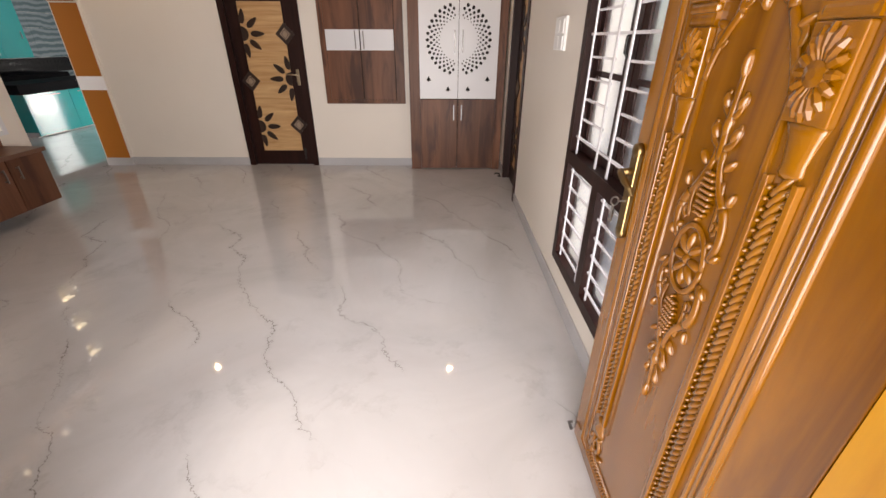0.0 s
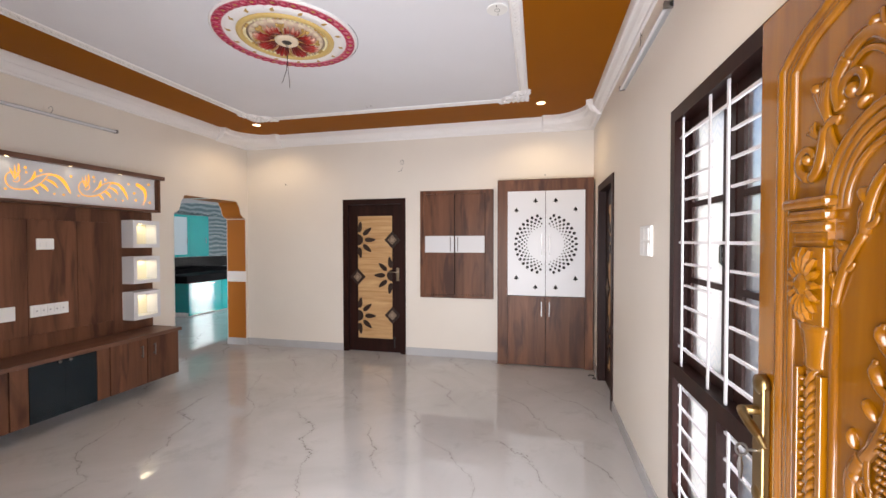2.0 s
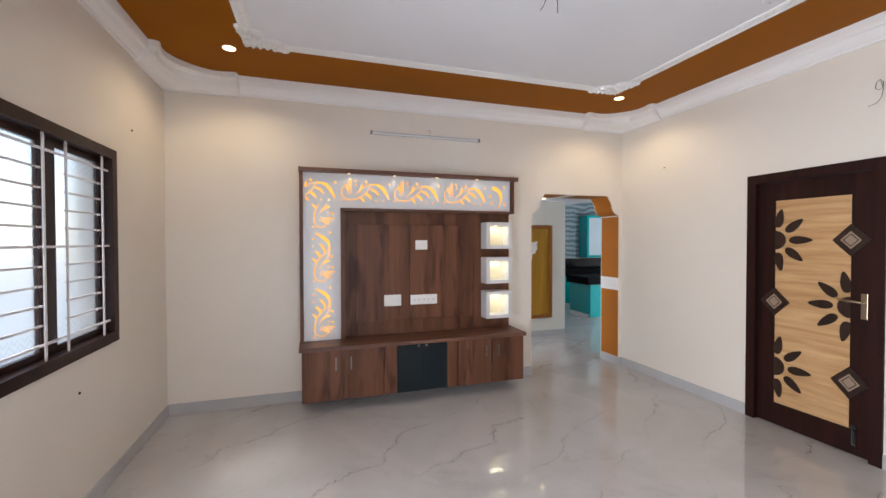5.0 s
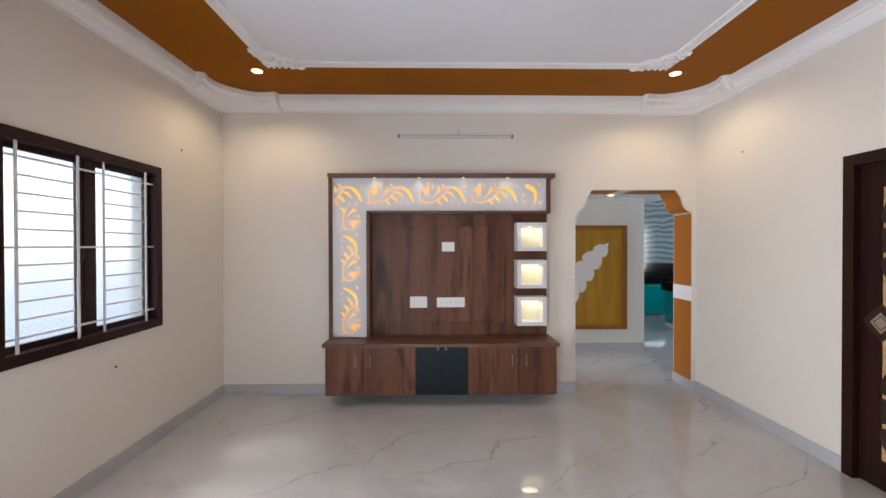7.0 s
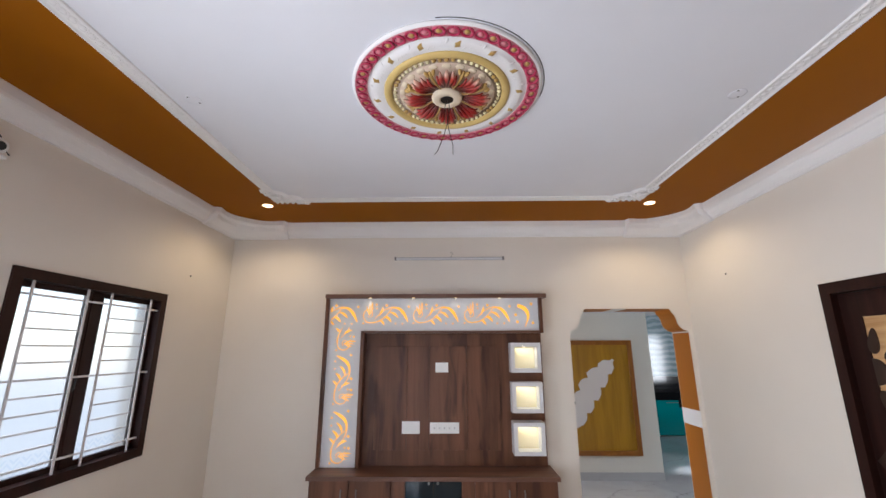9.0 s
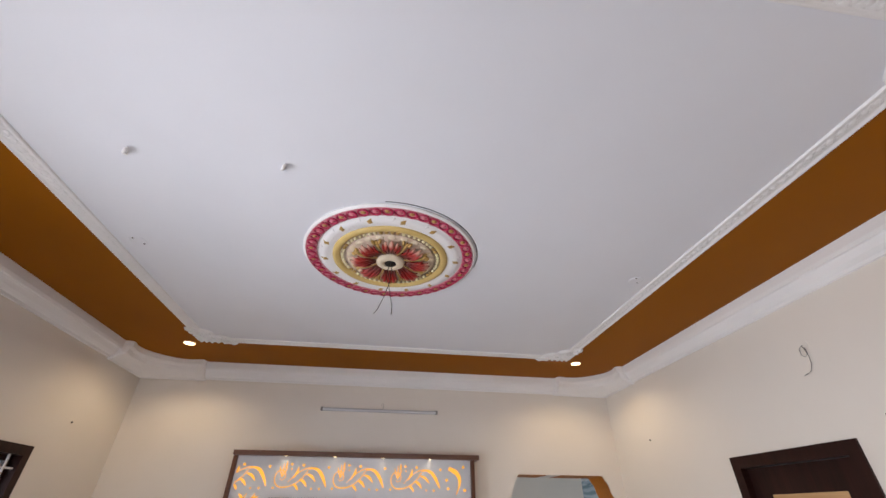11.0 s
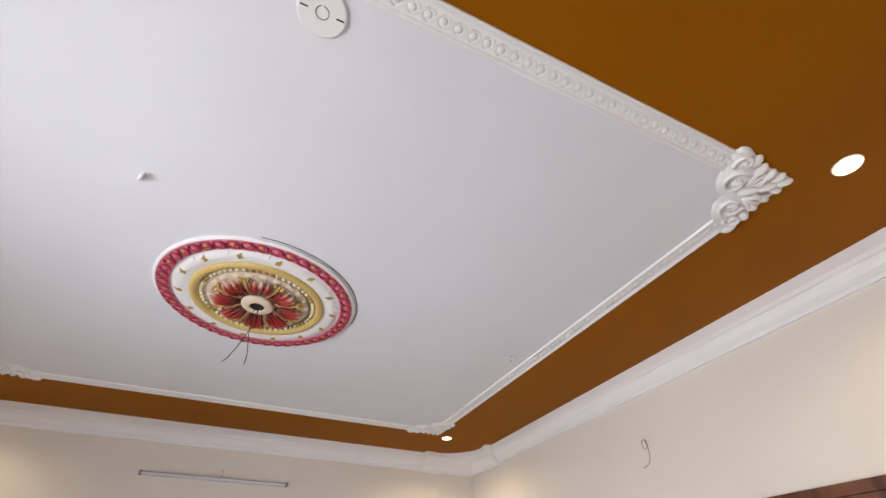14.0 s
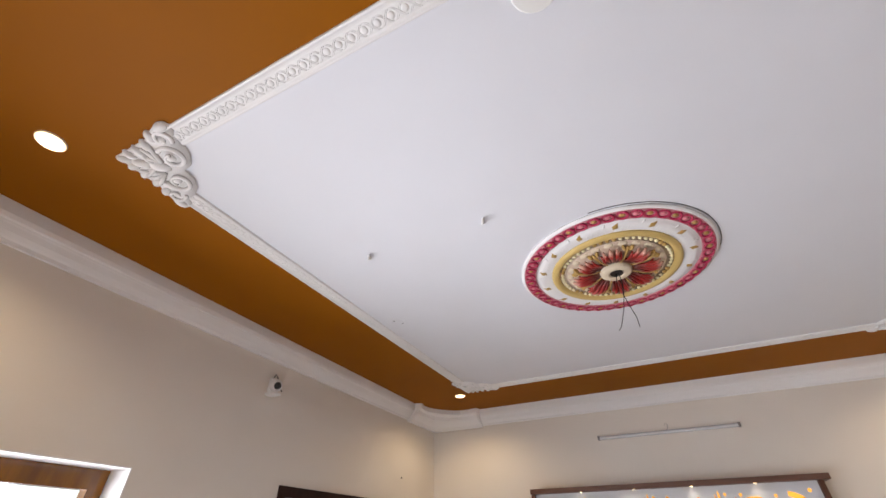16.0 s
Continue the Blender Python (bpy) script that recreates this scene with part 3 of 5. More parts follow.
def motif(parent, to_xz, cut=0.0, stop=9.0):
    """One scroll, 0.45 long and 0.2 high, drawn in (u, v) and laid on the panel by to_xz."""
    bm = bmesh.new()
    y0, y1 = -0.1295, -0.123

    def draw(pts, w):
        pts = [p for p in pts if cut <= p[0] <= stop]
        if len(pts) > 2:
            ribbon(bm, [to_xz(*p) for p in pts], w, y0, y1)

    leafy = lambda wide: (lambda t: 0.002 + wide * math.sin(math.pi * min(1, t * 0.93 + 0.03)) ** 0.8)
    plume = lambda t: 0.006 + 0.066 * math.sin(math.pi * min(1, t * 0.72 + 0.27)) * t ** 1.3
    spiral = [(0.078 + (0.014 + 0.056 * t) * math.cos(-1.5 - 7.2 * (1 - t)), (0.014 + 0.056 * t) * math.sin(-1.5 - 7.2 * (1 - t))) for t in (i / 34 for i in range(35))]
    draw(spiral, lambda t: 0.004 + 0.006 * t)
    for mid_, end_ in (((0.062, 0.036), (0.050, 0.072)), ((0.084, 0.045), (0.080, 0.092)), ((0.104, 0.034), (0.118, 0.066))):
        draw(bend((0.080, -0.004), mid_, end_), leafy(0.009))
    draw(bend((0.085, -0.070), (0.22, -0.075), (0.30, 0.045)), lambda t: 0.012 - 0.004 * t)
    draw(bend((0.14, -0.035), (0.26, 0.085), (0.36, 0.062)), lambda t: 0.005 + 0.006 * t)
    draw(bend((0.30, 0.05), (0.40, 0.10), (0.475, -0.065)), plume)
    draw(bend((0.19, -0.050), (0.22, -0.06), (0.235, -0.090)), leafy(0.020))
    draw(bend((0.235, -0.018), (0.28, -0.02), (0.305, -0.065)), leafy(0.024))
    draw(bend((0.29, 0.020), (0.34, 0.02), (0.375, -0.030)), leafy(0.022))
    draw(bend((0.175, -0.010), (0.215, 0.03), (0.215, 0.070)), leafy(0.020))
    draw(bend((0.100, 0.052), (0.11, 0.08), (0.105, 0.108)), leafy(0.014))
    for u, v_, r in ((0.150, 0.088, 0.011), (0.255, 0.082, 0.012), (0.155, 0.055, 0.008), (0.42, -0.078, 0.009), (0.02, -0.075, 0.009), (0.48, 0.070, 0.011), (0.35, -0.078, 0.008)):
        if cut < u < stop:
            cx, cz = to_xz(u, v_)
            prism(bm, [(cx + r * math.cos(a), cz + r * math.sin(a)) for a in (2 * math.pi * s / 10 for s in range(10))], [], y0, y1)
    return part("floral_cutout", bm, M_AMBER, parent, "amber backlit floral scroll")


for off, cut in ((4.015, 0.20), (4.533, 0), (5.045, 0), (5.565, 0)):
    motif(panel, lambda u, v_, o=off: (o + u, 2.025 + v_ * 1.15), cut)
for low, stop_ in ((0.620, 9.0), (1.145, 9.0), (1.655, 0.24)):
    motif(panel, lambda u, v_, z0=low: (4.372 + v_ * 1.05, z0 + u * 1.0), 0, stop_)
bm = ribbon(bmesh.new(), bend((6.125, 2.115), (6.29, 2.07), (6.195, 1.905)), lambda t: 0.006 + 0.05 * math.sin(math.pi * min(1, 0.2 + 0.8 * t)) * (1 - t * 0.7), -0.1295, -0.123)
for x_, z_ in ((6.105, 2.02), (6.12, 1.95), (6.265, 2.13), (6.275, 1.94)):
    prism(bm, [(x_ + 0.013 * math.cos(a), z_ + 0.013 * math.sin(a)) for a in (2 * math.pi * s / 10 for s in range(10))], [], -0.1295, -0.123)
part("floral_cutout", bm, M_AMBER, panel, "amber backlit floral scroll")
for i, ly in enumerate((4.62, 5.06, 5.50, 5.94)):
    sp = part("spotlight", disc(bmesh.new(), ly, -0.158, 2.187, 2.190, 0.010, 16), M_LED, panel, "small warm spotlight under the board")
    lamp("spotlight_beam", look((WEST + 0.166, ly, 2.18), (WEST + 0.150, ly, 1.5)), 0.25, (1.0, 0.88, 0.68), 140, 0.03)
for z0, z1 in ((1.461, 1.742), (1.093, 1.371), (0.722, 1.009)):
    nb = thing("display_box", on_west(0), "white gloss display box with a cream inside lit from above", "display box", "display boxes on the panel")
    y0, y1 = 6.028, 6.321
    part("frame", prism(bmesh.new(), rect(y0, y1, z0, z1), [rect(y0 + 0.037, y1 - 0.037, z0 + 0.037, z1 - 0.037)], -0.20, -0.051), M_WHITE, nb)
    part("back", B(y0 + 0.037, y1 - 0.037, -0.06, -0.0515, z0 + 0.037, z1 - 0.037), M_NICHE, nb)
    part("lamp", disc(bmesh.new(), (y0 + y1) / 2, -0.11, z1 - 0.042, z1 - 0.037, 0.013, 16), M_LED, nb, "small warm lamp")
    area_lamp("niche_light", look((WEST + 0.115, (y0 + y1) / 2, z1 - 0.050), (WEST + 0.110, (y0 + y1) / 2, z0)), 0.16, 0.09, 0.21, (1.0, 0.90, 0.64))


def plate(name, m, x0, x1, z0, z1, label, modules=0, kinds="switch", y=0.0):
    t = thing(name, m, label, "switch plate" if kinds == "switch" else "socket plate")
    part("cover", B(x0, x1, y - 0.009, y, z0, z1, bevel=0.003), M_PLASTIC, t)
    for i in range(modules):
        w = (x1 - x0 - 0.04) / modules
        a = x0 + 0.02 + i * w
        part("switch" if kinds == "switch" else "socket", B(a + 0.003, a + w - 0.003, y - 0.0125, y - 0.008, z0 + 0.022, z1 - 0.022, bevel=0.002), M_PLASTIC, t)
        if kinds != "switch" or i % 3 == 2:
            part("slot", B(a + w * 0.38, a + w * 0.62, y - 0.0132, y - 0.0125, (z0 + z1) / 2 - 0.006, (z0 + z1) / 2 + 0.006), M_SLOT, t)
    return t


plate("switch_plate", on_west(0), 5.288, 5.416, 1.457, 1.552, "white plastic switch plate on the walnut panel", 2, "switch", -0.074)
plate("blank_plate", on_west(0), 4.964, 5.138, 0.888, 1.002, "plain white plastic blank plate on the walnut panel", 0, "switch", -0.074)
plate("socket_plate", on_west(0), 5.236, 5.519, 0.892, 0.992, "white plastic plate with sockets and switches on the walnut panel", 5, "socket", -0.074)
sw = thing("switch_plate", on_east(0), "large white plastic switch plate with two rows of switches", "switch plate")
part("cover", B(-5.58, -5.33, -0.016, 0, 1.43, 1.615, bevel=0.004), M_PLASTIC, sw)
for r in range(2):
    for c in range(2):
        part("switch", B(-5.545 + c * 0.098, -5.545 + c * 0.098 + 0.088, -0.022, -0.015, 1.435 + r * 0.09, 1.51 + r * 0.09, bevel=0.003), M_PLASTIC, sw)

# ---- tube lamps ----


def batten(m, x0, x1, z):
    t = thing("tube_lamp", m, "slim white tube lamp, switched off, high on the cream wall", "wall lamp")
    part("housing", B(x0, x1, -0.022, 0, z - 0.014, z + 0.014, bevel=0.002), mat("grey_lamp_housing", (0.36, 0.37, 0.39), 0.4), t)
    part("tube", tube(bmesh.new(), [(x0 + 0.02, -0.03, z - 0.004), (x1 - 0.02, -0.03, z - 0.004)], 0.012, 12), mat("opal_tube", (0.72, 0.73, 0.75), 0.25), t)
    for a in (x0, x1 - 0.02):
        part("end_cap", B(a, a + 0.02, -0.045, -0.001, z - 0.018, z + 0.016, bevel=0.003), M_STEEL, t)
    return t


batten(on_west(0), 4.842, 6.022, 2.635)
batten(on_east(0), -6.15, -4.99, 2.70)
WIRE_SHORT = [(0, -0.006, 0.0), (0.012, -0.02, 0.02), (0.03, -0.022, 0.0), (0.016, -0.018, -0.035), (0.006, -0.016, -0.04), (-0.03, -0.014, -0.05)]
WIRE_LONG = [(0, -0.006, 0.0), (-0.018, -0.018, -0.02), (-0.020, -0.020, -0.055), (0.0, -0.022, -0.072), (0.022, -0.020, -0.055), (0.018, -0.018, -0.02), (0.004, -0.014, -0.01), (0.020, -0.018, -0.07), (0.012, -0.018, -0.12), (-0.012, -0.018, -0.155), (-0.060, -0.016, -0.165)]
for m, nm in ((on_west(5.44, 2.69), "a"), (on_east(5.60, 2.83), "b"), (pose(-1.243, NORTH, 2.62), "c")):
    t = thing("wire_outlet", m, "round wall outlet with loose thin wires hanging out", "cable outlet")
    part("cap", disc(bmesh.new(), 0, 0, 0, 0.006, 0.033, 20), M_WALL, t).matrix_local = pose(0, 0, 0, 90)
    part("wires", tube(bmesh.new(), WIRE_LONG if nm == "c" else WIRE_SHORT, 0.0017, 5), M_BLACK, t)
for m in (pose(-3.01, NORTH, 2.34), pose(0.61, NORTH, 2.34), on_south(-2.98, 2.337), on_south(-2.25, 0.70)):
    t = thing("wall_plug", m, "small dark screw plug in the cream wall", "wall plug")
    part("head", disc(bmesh.new(), 0, 0, 0, 0.006, 0.007, 10), M_BLACK, t).matrix_local = pose(0, 0, 0, 90)

# ---- windows ----
M_GLASS = bpy.data.materials.new("frosted_window_glass")
M_GLASS.use_nodes = True
k = Nodes(M_GLASS)
k.b.inputs["Base Color"].default_value = (0.92, 0.95, 0.97, 1)
k.b.inputs["Transmission Weight"].default_value = 1.0
k.b.inputs["Roughness"].default_value = 0.28
k.b.inputs["IOR"].default_value = 1.2
gv = k.coords((1, 1, 1))
sep = k.add("SeparateXYZ")
k.link(gv, sep.inputs[0])
rib = k.t.nodes.new("ShaderNodeTexWave")
rib.bands_direction = "Z"
rib.inputs["Scale"].default_value, rib.inputs["Distortion"].default_value = 9.0, 0.0
zig = k.math("PINGPONG", sep.outputs[0], 0.035)
shift = k.add("CombineXYZ")
k.link(k.math("ADD", sep.outputs[2], zig), shift.inputs[2])
k.link(shift.outputs[0], rib.inputs["Vector"])
edge = k.math("MULTIPLY", k.math("GREATER_THAN", k.math("ABSOLUTE", k.math("SUBTRACT", sep.outputs[2], 1.51)), 0.42), k.math("GREATER_THAN", rib.outputs["Fac"], 0.62))
k.colour(k.mix(k.math("MULTIPLY", edge, 0.45), (0.92, 0.95, 0.97), (0.60, 0.70, 0.82)))
k.bump(k.noise(gv, 38, 3, 0.6, 1.5), 0.2, 0.01)


def window(name, m, w, z0, z1, label, rail=0.0):
    """Two sashes behind a painted iron grille; rail: the height at which a lower light begins."""
    win = tagged(new(name), label, "window", kind="structure")
    win.matrix_world = m
    f = 0.062
    holes = [rect(f, w - f, rail + 0.035 if rail else z0 + f, z1 - f)]
    if rail:
        holes += [rect(f, w * 0.5 - 0.04, z0 + f, rail - 0.035), rect(w * 0.5 + 0.04, w - f, z0 + f, rail - 0.035)]
    part("frame", prism(bmesh.new(), rect(0, w, z0, z1), holes, -0.016, 0.075), M_DARK, win, "dark stained window frame")
    lo = rail + 0.035 if rail else z0 + f
    hi = z1 - f
    mid = w / 2
    for a, b, mark in ((f + 0.002, mid - 0.03, -1), (mid + 0.03, w - f - 0.002, 1)):
        s = 0.052 if rail else 0.036
        cuts = [rect(a + s, b - s, lo + s, hi - s)]
        if rail:
            third = (hi - lo - 2 * s) / 3
            cuts = [rect(a + s, b - s, lo + s + i * third + (0.012 if i else 0), lo + s + (i + 1) * third - (0.012 if i < 2 else 0)) for i in range(3)]
        sash = part("sash", prism(bmesh.new(), rect(a, b, lo + 0.002, hi - 0.002), cuts, 0.044, 0.074), M_DARK, win, "dark stained sash")
        for c in cuts:
            g = part("pane", B(c[0][0] - 0.004, c[1][0] + 0.004, 0.056, 0.060, c[0][1] - 0.004, c[2][1] + 0.004), M_GLASS, sash, "frosted pane")
            g.visible_shadow = False
    part("centre_post", B(mid - 0.028, mid + 0.028, 0.040, 0.074, lo, hi), M_DARK, win)
    if rail:
        for h in holes[1:]:
            g = part("pane", B(h[0][0] - 0.004, h[1][0] + 0.004, 0.056, 0.060, h[0][1] - 0.004, h[2][1] + 0.004), M_GLASS, win, "frosted pane")
            g.visible_shadow = False
    gy = 0.012
    span = w - 2 * f

    def bar(x0, x1, za, zb, r=0.005, y=gy):
        return part("bar", B(x0, x1, y - r, y + r, za, zb), M_IRON, win)

    ux = [f + span * q for q in (0.068, 0.398, 0.570, 0.916)]
    for x in ux:
        bar(x - 0.008, x + 0.008, lo - 0.03, hi + 0.03, 0.003, gy - 0.010)
    gap = hi - lo
    for q in (0.070, 0.5, 0.930):
        z = lo + gap * q
        bar(f - 0.02, w - f + 0.02, z - 0.006, z + 0.006)
    for a, b in ((ux[0], ux[1]), (ux[2], ux[3])):
        for i in range(1, 5):
            for base in (0.070, 0.5):
                z = lo + gap * (base + 0.430 * i / 5)
                bar(a + 0.008, b - 0.008, z - 0.005, z + 0.005)
    if rail:
        for h in holes[1:]:
            a, b, c, d = h[0][0], h[1][0], h[0][1], h[2][1]
            for x in (a + 0.05, b - 0.05):
                bar(x - 0.007, x + 0.007, c - 0.02, d + 0.02, 0.003, gy - 0.010)
            for i in range(6):
                z = c + (d - c) * (0.07 + 0.86 * i / 5)
                bar(a - 0.01, b + 0.01, z - 0.005, z + 0.005)
    hd = part("pull", smooth_tube([(mid - 0.052, 0.045, 1.42), (mid - 0.052, 0.026, 1.44), (mid - 0.052, 0.026, 1.50), (mid - 0.052, 0.045, 1.52)], 0.006), M_BLACK, win)
    return win


window("window_1", on_south(SWIN[1]), SWIN[1] - SWIN[0], SWIN[2], SWIN[3], "dark framed sliding window with frosted panes behind a white iron grille")
window("window_2", on_east(EWIN[1]), EWIN[1] - EWIN[0], EWIN[2], EWIN[3], "tall dark framed window with frosted panes behind a white iron grille", 0.90)

# ---- security camera ----
cc = thing("security_camera", on_south(-1.205, 2.705), "small white indoor security camera with black lens high on the wall", "camera")
part("base", B(-0.034, 0.034, -0.085, 0, -0.066, -0.050, bevel=0.004), M_PLASTIC, cc)
bm = bmesh.new()
bmesh.ops.create_uvsphere(bm, u_segments=20, v_segments=12, radius=0.044)
hd = smooth(part("head", bm, M_PLASTIC, cc))
hd.matrix_local = pose(0, -0.052, 0)
part("lens", disc(bmesh.new(), 0, 0, 0, 0.006, 0.024, 18), M_BLACK, cc).matrix_local = look((-0.018, -0.090, -0.012), (0, -0.05, 0))
part("cable", smooth_tube([(0, -0.01, 0.05), (0.01, -0.02, 0.085), (0.03, -0.02, 0.07), (0.05, -0.02, 0.02), (0.10, -0.012, -0.01)], 0.0035, 5), M_BLACK, cc)
part("bracket", B(-0.022, 0.022, -0.03, 0, -0.05, 0.055, bevel=0.004), M_PLASTIC, cc)

# ---- painted lining of the arch ----
def lining(a, b, y0, y1, material, label=""):
    """A thin strip that follows the arch from point a to point b of its outline, set in from the faces."""
    pts = [(ARCH_R, 0.10), (ARCH_R, 0.93), (ARCH_R, 1.085), *list(reversed(arch))]
    seg = [(x, z) for x, z in pts][a:b + 1]
    bm = bmesh.new()
    rings = []
    for x, z in seg:
        cx, cz = (ARCH_L + ARCH_R) / 2, 1.0
        dx, dz = (cx - x), (cz - z)
        n = (-1, 0) if abs(x - ARCH_R) < 1e-6 and z < 1.85 else ((0, -1) if z > 2.089 else (-0.7, -0.7))
        rings.append([bm.verts.new((x + n[0] * t, y, z + n[1] * t)) for t in (0.0005, 0.004) for y in (y0, y1)])
    for p, q in zip(rings, rings[1:]):
        for i, j in ((0, 1), (1, 3), (3, 2), (2, 0)):
            bm.faces.new((p[i], p[j], q[j], q[i]))
    bm.faces.new((rings[0][0], rings[0][1], rings[0][3], rings[0][2]))
    bm.faces.new((rings[-1][0], rings[-1][1], rings[-1][3], rings[-1][2]))
    ob = part("arch_trim", bm, material)
    return structure(ob, on_west(0))


lining(0, 1, 0.014, 0.318, M_JAMB)
lining(1, 2, 0.001, 0.329, M_PLASTER)
lining(2, 3, 0.014, 0.318, M_JAMB)
lining(4, 12, 0.014, 0.318, M_JAMB)
for a, b, mt in ((6.86, 7.14, M_JAMB), (7.14, 7.28, M_PLASTER), (7.28, 7.71, M_JAMB)):
    structure(part("arch_trim", B(a, b, 0.014, 0.318, 2.086, 2.0895), mt), on_west(0))
for z in (1.29, 1.16):
    hook = thing("hinge_pin", on_west(ARCH_L, z), "small dark metal pin in the edge of the arch", "wall pin")
    part("pin", B(-0.002, 0.008, 0.01, 0.03, -0.012, 0.012, bevel=0.002), M_BLACK, hook)
# ---- feather wall panel in the hall ----
fp = thing("feather_panel", pose(-5.30, 0, 0, 0, 0, 90), "gold brown framed wall panel with a white painted feather", "wall panel")
M_GOLD = wood("gold_brown_glaze", (0.34, 0.16, 0.006), (0.52, 0.27, 0.016), 0.3, 2, 0.7, coat=0.3, streak=0.3)
M_FRAME = wood("orange_brown_frame", (0.26, 0.085, 0.008), (0.42, 0.15, 0.02), 0.3, 2, 1, coat=0.3)
part("frame", prism(bmesh.new(), rect(6.50, 7.99, 0.304, 1.801), [rect(6.56, 7.93, 0.364, 1.741)], -0.03, -0.001), M_FRAME, fp)
part("back", B(6.56, 7.93, -0.012, -0.001, 0.364, 1.741), M_GOLD, fp)
fb = []
spine = bend((7.10, 0.52), (7.22, 1.10), (7.72, 1.54), 30)
rnd = random.Random(4)
for side in (1, -1):
    row = []
    for i, (x, z) in enumerate(spine[6:]):
        t = i / 24
        w = (0.03 + 0.135 * math.sin(math.pi * min(1, 0.12 + t * 0.86)) ** 0.7) * (1.0 - 0.34 * (i % 5 == 4) - 0.12 * (i % 5 == 3))
        if i >= 23:
            w *= 0.45
        dx, dz = 0.62, 0.78
        row.append((x - side * dz * w, z + side * dx * w))
    fb += row if side > 0 else row[::-1]
fb += [spine[3], spine[0], (spine[0][0] - 0.008, spine[0][1])]
part("feather", prism(bmesh.new(), fb, [], -0.015, -0.0115), mat("white_feather_paint", (0.74, 0.70, 0.68), 0.5), fp, "white painted feather")
hl = thing("recessed_downlight", pose(-4.87, 7.575, 2.19), "small round warm downlight in the hall ceiling", "ceiling light")
part("rim", lathe(bmesh.new(), [(0.045, 0), (0.05, -0.004), (0.04, -0.006)], sides=24), M_PLASTIC, hl)
part("diffuser", disc(bmesh.new(), 0, 0, -0.008, -0.006, 0.038, 24), M_LED, hl)

# ---- kitchen seen through the arch ----
M_TILE = mat("grey_patterned_wall_tile", (0.25, 0.30, 0.32), 0.12)
k = Nodes(M_TILE)
kv = k.coords((1, 1, 1))
wave = k.t.nodes.new("ShaderNodeTexWave")
wave.bands_direction = "Z"
wave.inputs["Scale"].default_value, wave.inputs["Distortion"].default_value, wave.inputs["Detail"].default_value = 2.6, 5.0, 2.0
k.link(kv, wave.inputs["Vector"])
k.colour(k.mix(k.ramp(wave.outputs["Fac"], [(0.25, (0, 0, 0)), (0.8, (1, 1, 1))]), (0.12, 0.18, 0.20), (0.28, 0.34, 0.36)))
M_SPLASH = mat("black_gloss_splashback_tile", (0.008, 0.008, 0.010), 0.1)
tw = tagged(new("tiled_wall_kitchen"), kind="structure")
part("tile_base", B(-8.75, -8.744, 8.3, 14.0, 0.0, 1.0), M_TILE, tw)
for r in range(5):
    for c in range(11):
        part("tile", B(-8.744, -8.735, 8.32 + c * 0.5, 8.817 + c * 0.5, 1.105 + r * 0.30, 1.402 + r * 0.30), M_TILE, tw)
for c in range(18):
    bm = B(-8.744, -8.735, 8.31 + c * 0.3, 8.608 + c * 0.3, 0.80, 1.10)
    for q in range(3):
        for s in range(2):
            box(bm, -8.736, -8.730, 8.33 + c * 0.3 + q * 0.09, 8.38 + c * 0.3 + q * 0.09, 0.86 + s * 0.12, 0.92 + s * 0.12, 0.004)
    part("splash_tile", bm, M_SPLASH, tw)


def cabinet_run(name, m, widths, depth, h, label, toe=0.08):
    x = 0
    for i, w in enumerate(widths):
        t = thing(name, m @ pose(x, 0, 0), label, "cabinet", "teal kitchen cabinets")
        part("carcass", B(0.001, w - 0.001, 0.02, depth, toe, h), M_TEAL, t)
        part("plinth", B(0.001, w - 0.001, 0.05, depth, 0, toe), M_PLASTIC, t, "white plinth")
        d = part("door", B(0.004, w - 0.004, 0, 0.019, 0.02, h - 0.004, bevel=0.002), M_TEAL, t, "teal gloss door")
        part("handle", B(w * 0.3, w * 0.75, -0.03, -0.02, h - 0.05, h - 0.038, bevel=0.002), M_STEEL, d, "steel bar handle")
        x += w


cabinet_run("kitchen_cabinet", pose(-6.32, 9.53, 0, 0, 0, 90), (0.88, 0.55, 0.55, 0.55), 0.68, 0.68, "teal gloss kitchen base cabinet under black granite")
wt = thing("worktop", pose(0, 0, 0), "thick black polished granite worktop on the teal cabinets", "worktop")
part("slab", B(-7.02, -6.29, 9.46, 12.10, 0.681, 0.83, bevel=0.006), M_GRANITE, wt)
cabinet_run("kitchen_cabinet", pose(-8.12, 9.0, 0, 0, 0, 90), (0.6, 0.6, 0.6, 0.6, 0.6, 0.6), 0.58, 0.68, "teal gloss kitchen base cabinet along the tiled wall")
wt = thing("worktop", pose(0, 0, 0), "thick black polished granite worktop along the tiled wall", "worktop")
part("slab", B(-8.73, -8.09, 8.98, 12.64, 0.681, 0.83, bevel=0.006), M_GRANITE, wt)
wc = thing("kitchen_wall_cabinet", pose(-8.39, 11.02, 0, 0, 0, 90), "teal gloss wall cabinet with a pale glazed door", "cabinet")
part("carcass", B(0, 1.25, 0.02, 0.34, 1.13, 2.22), M_TEAL, wc)
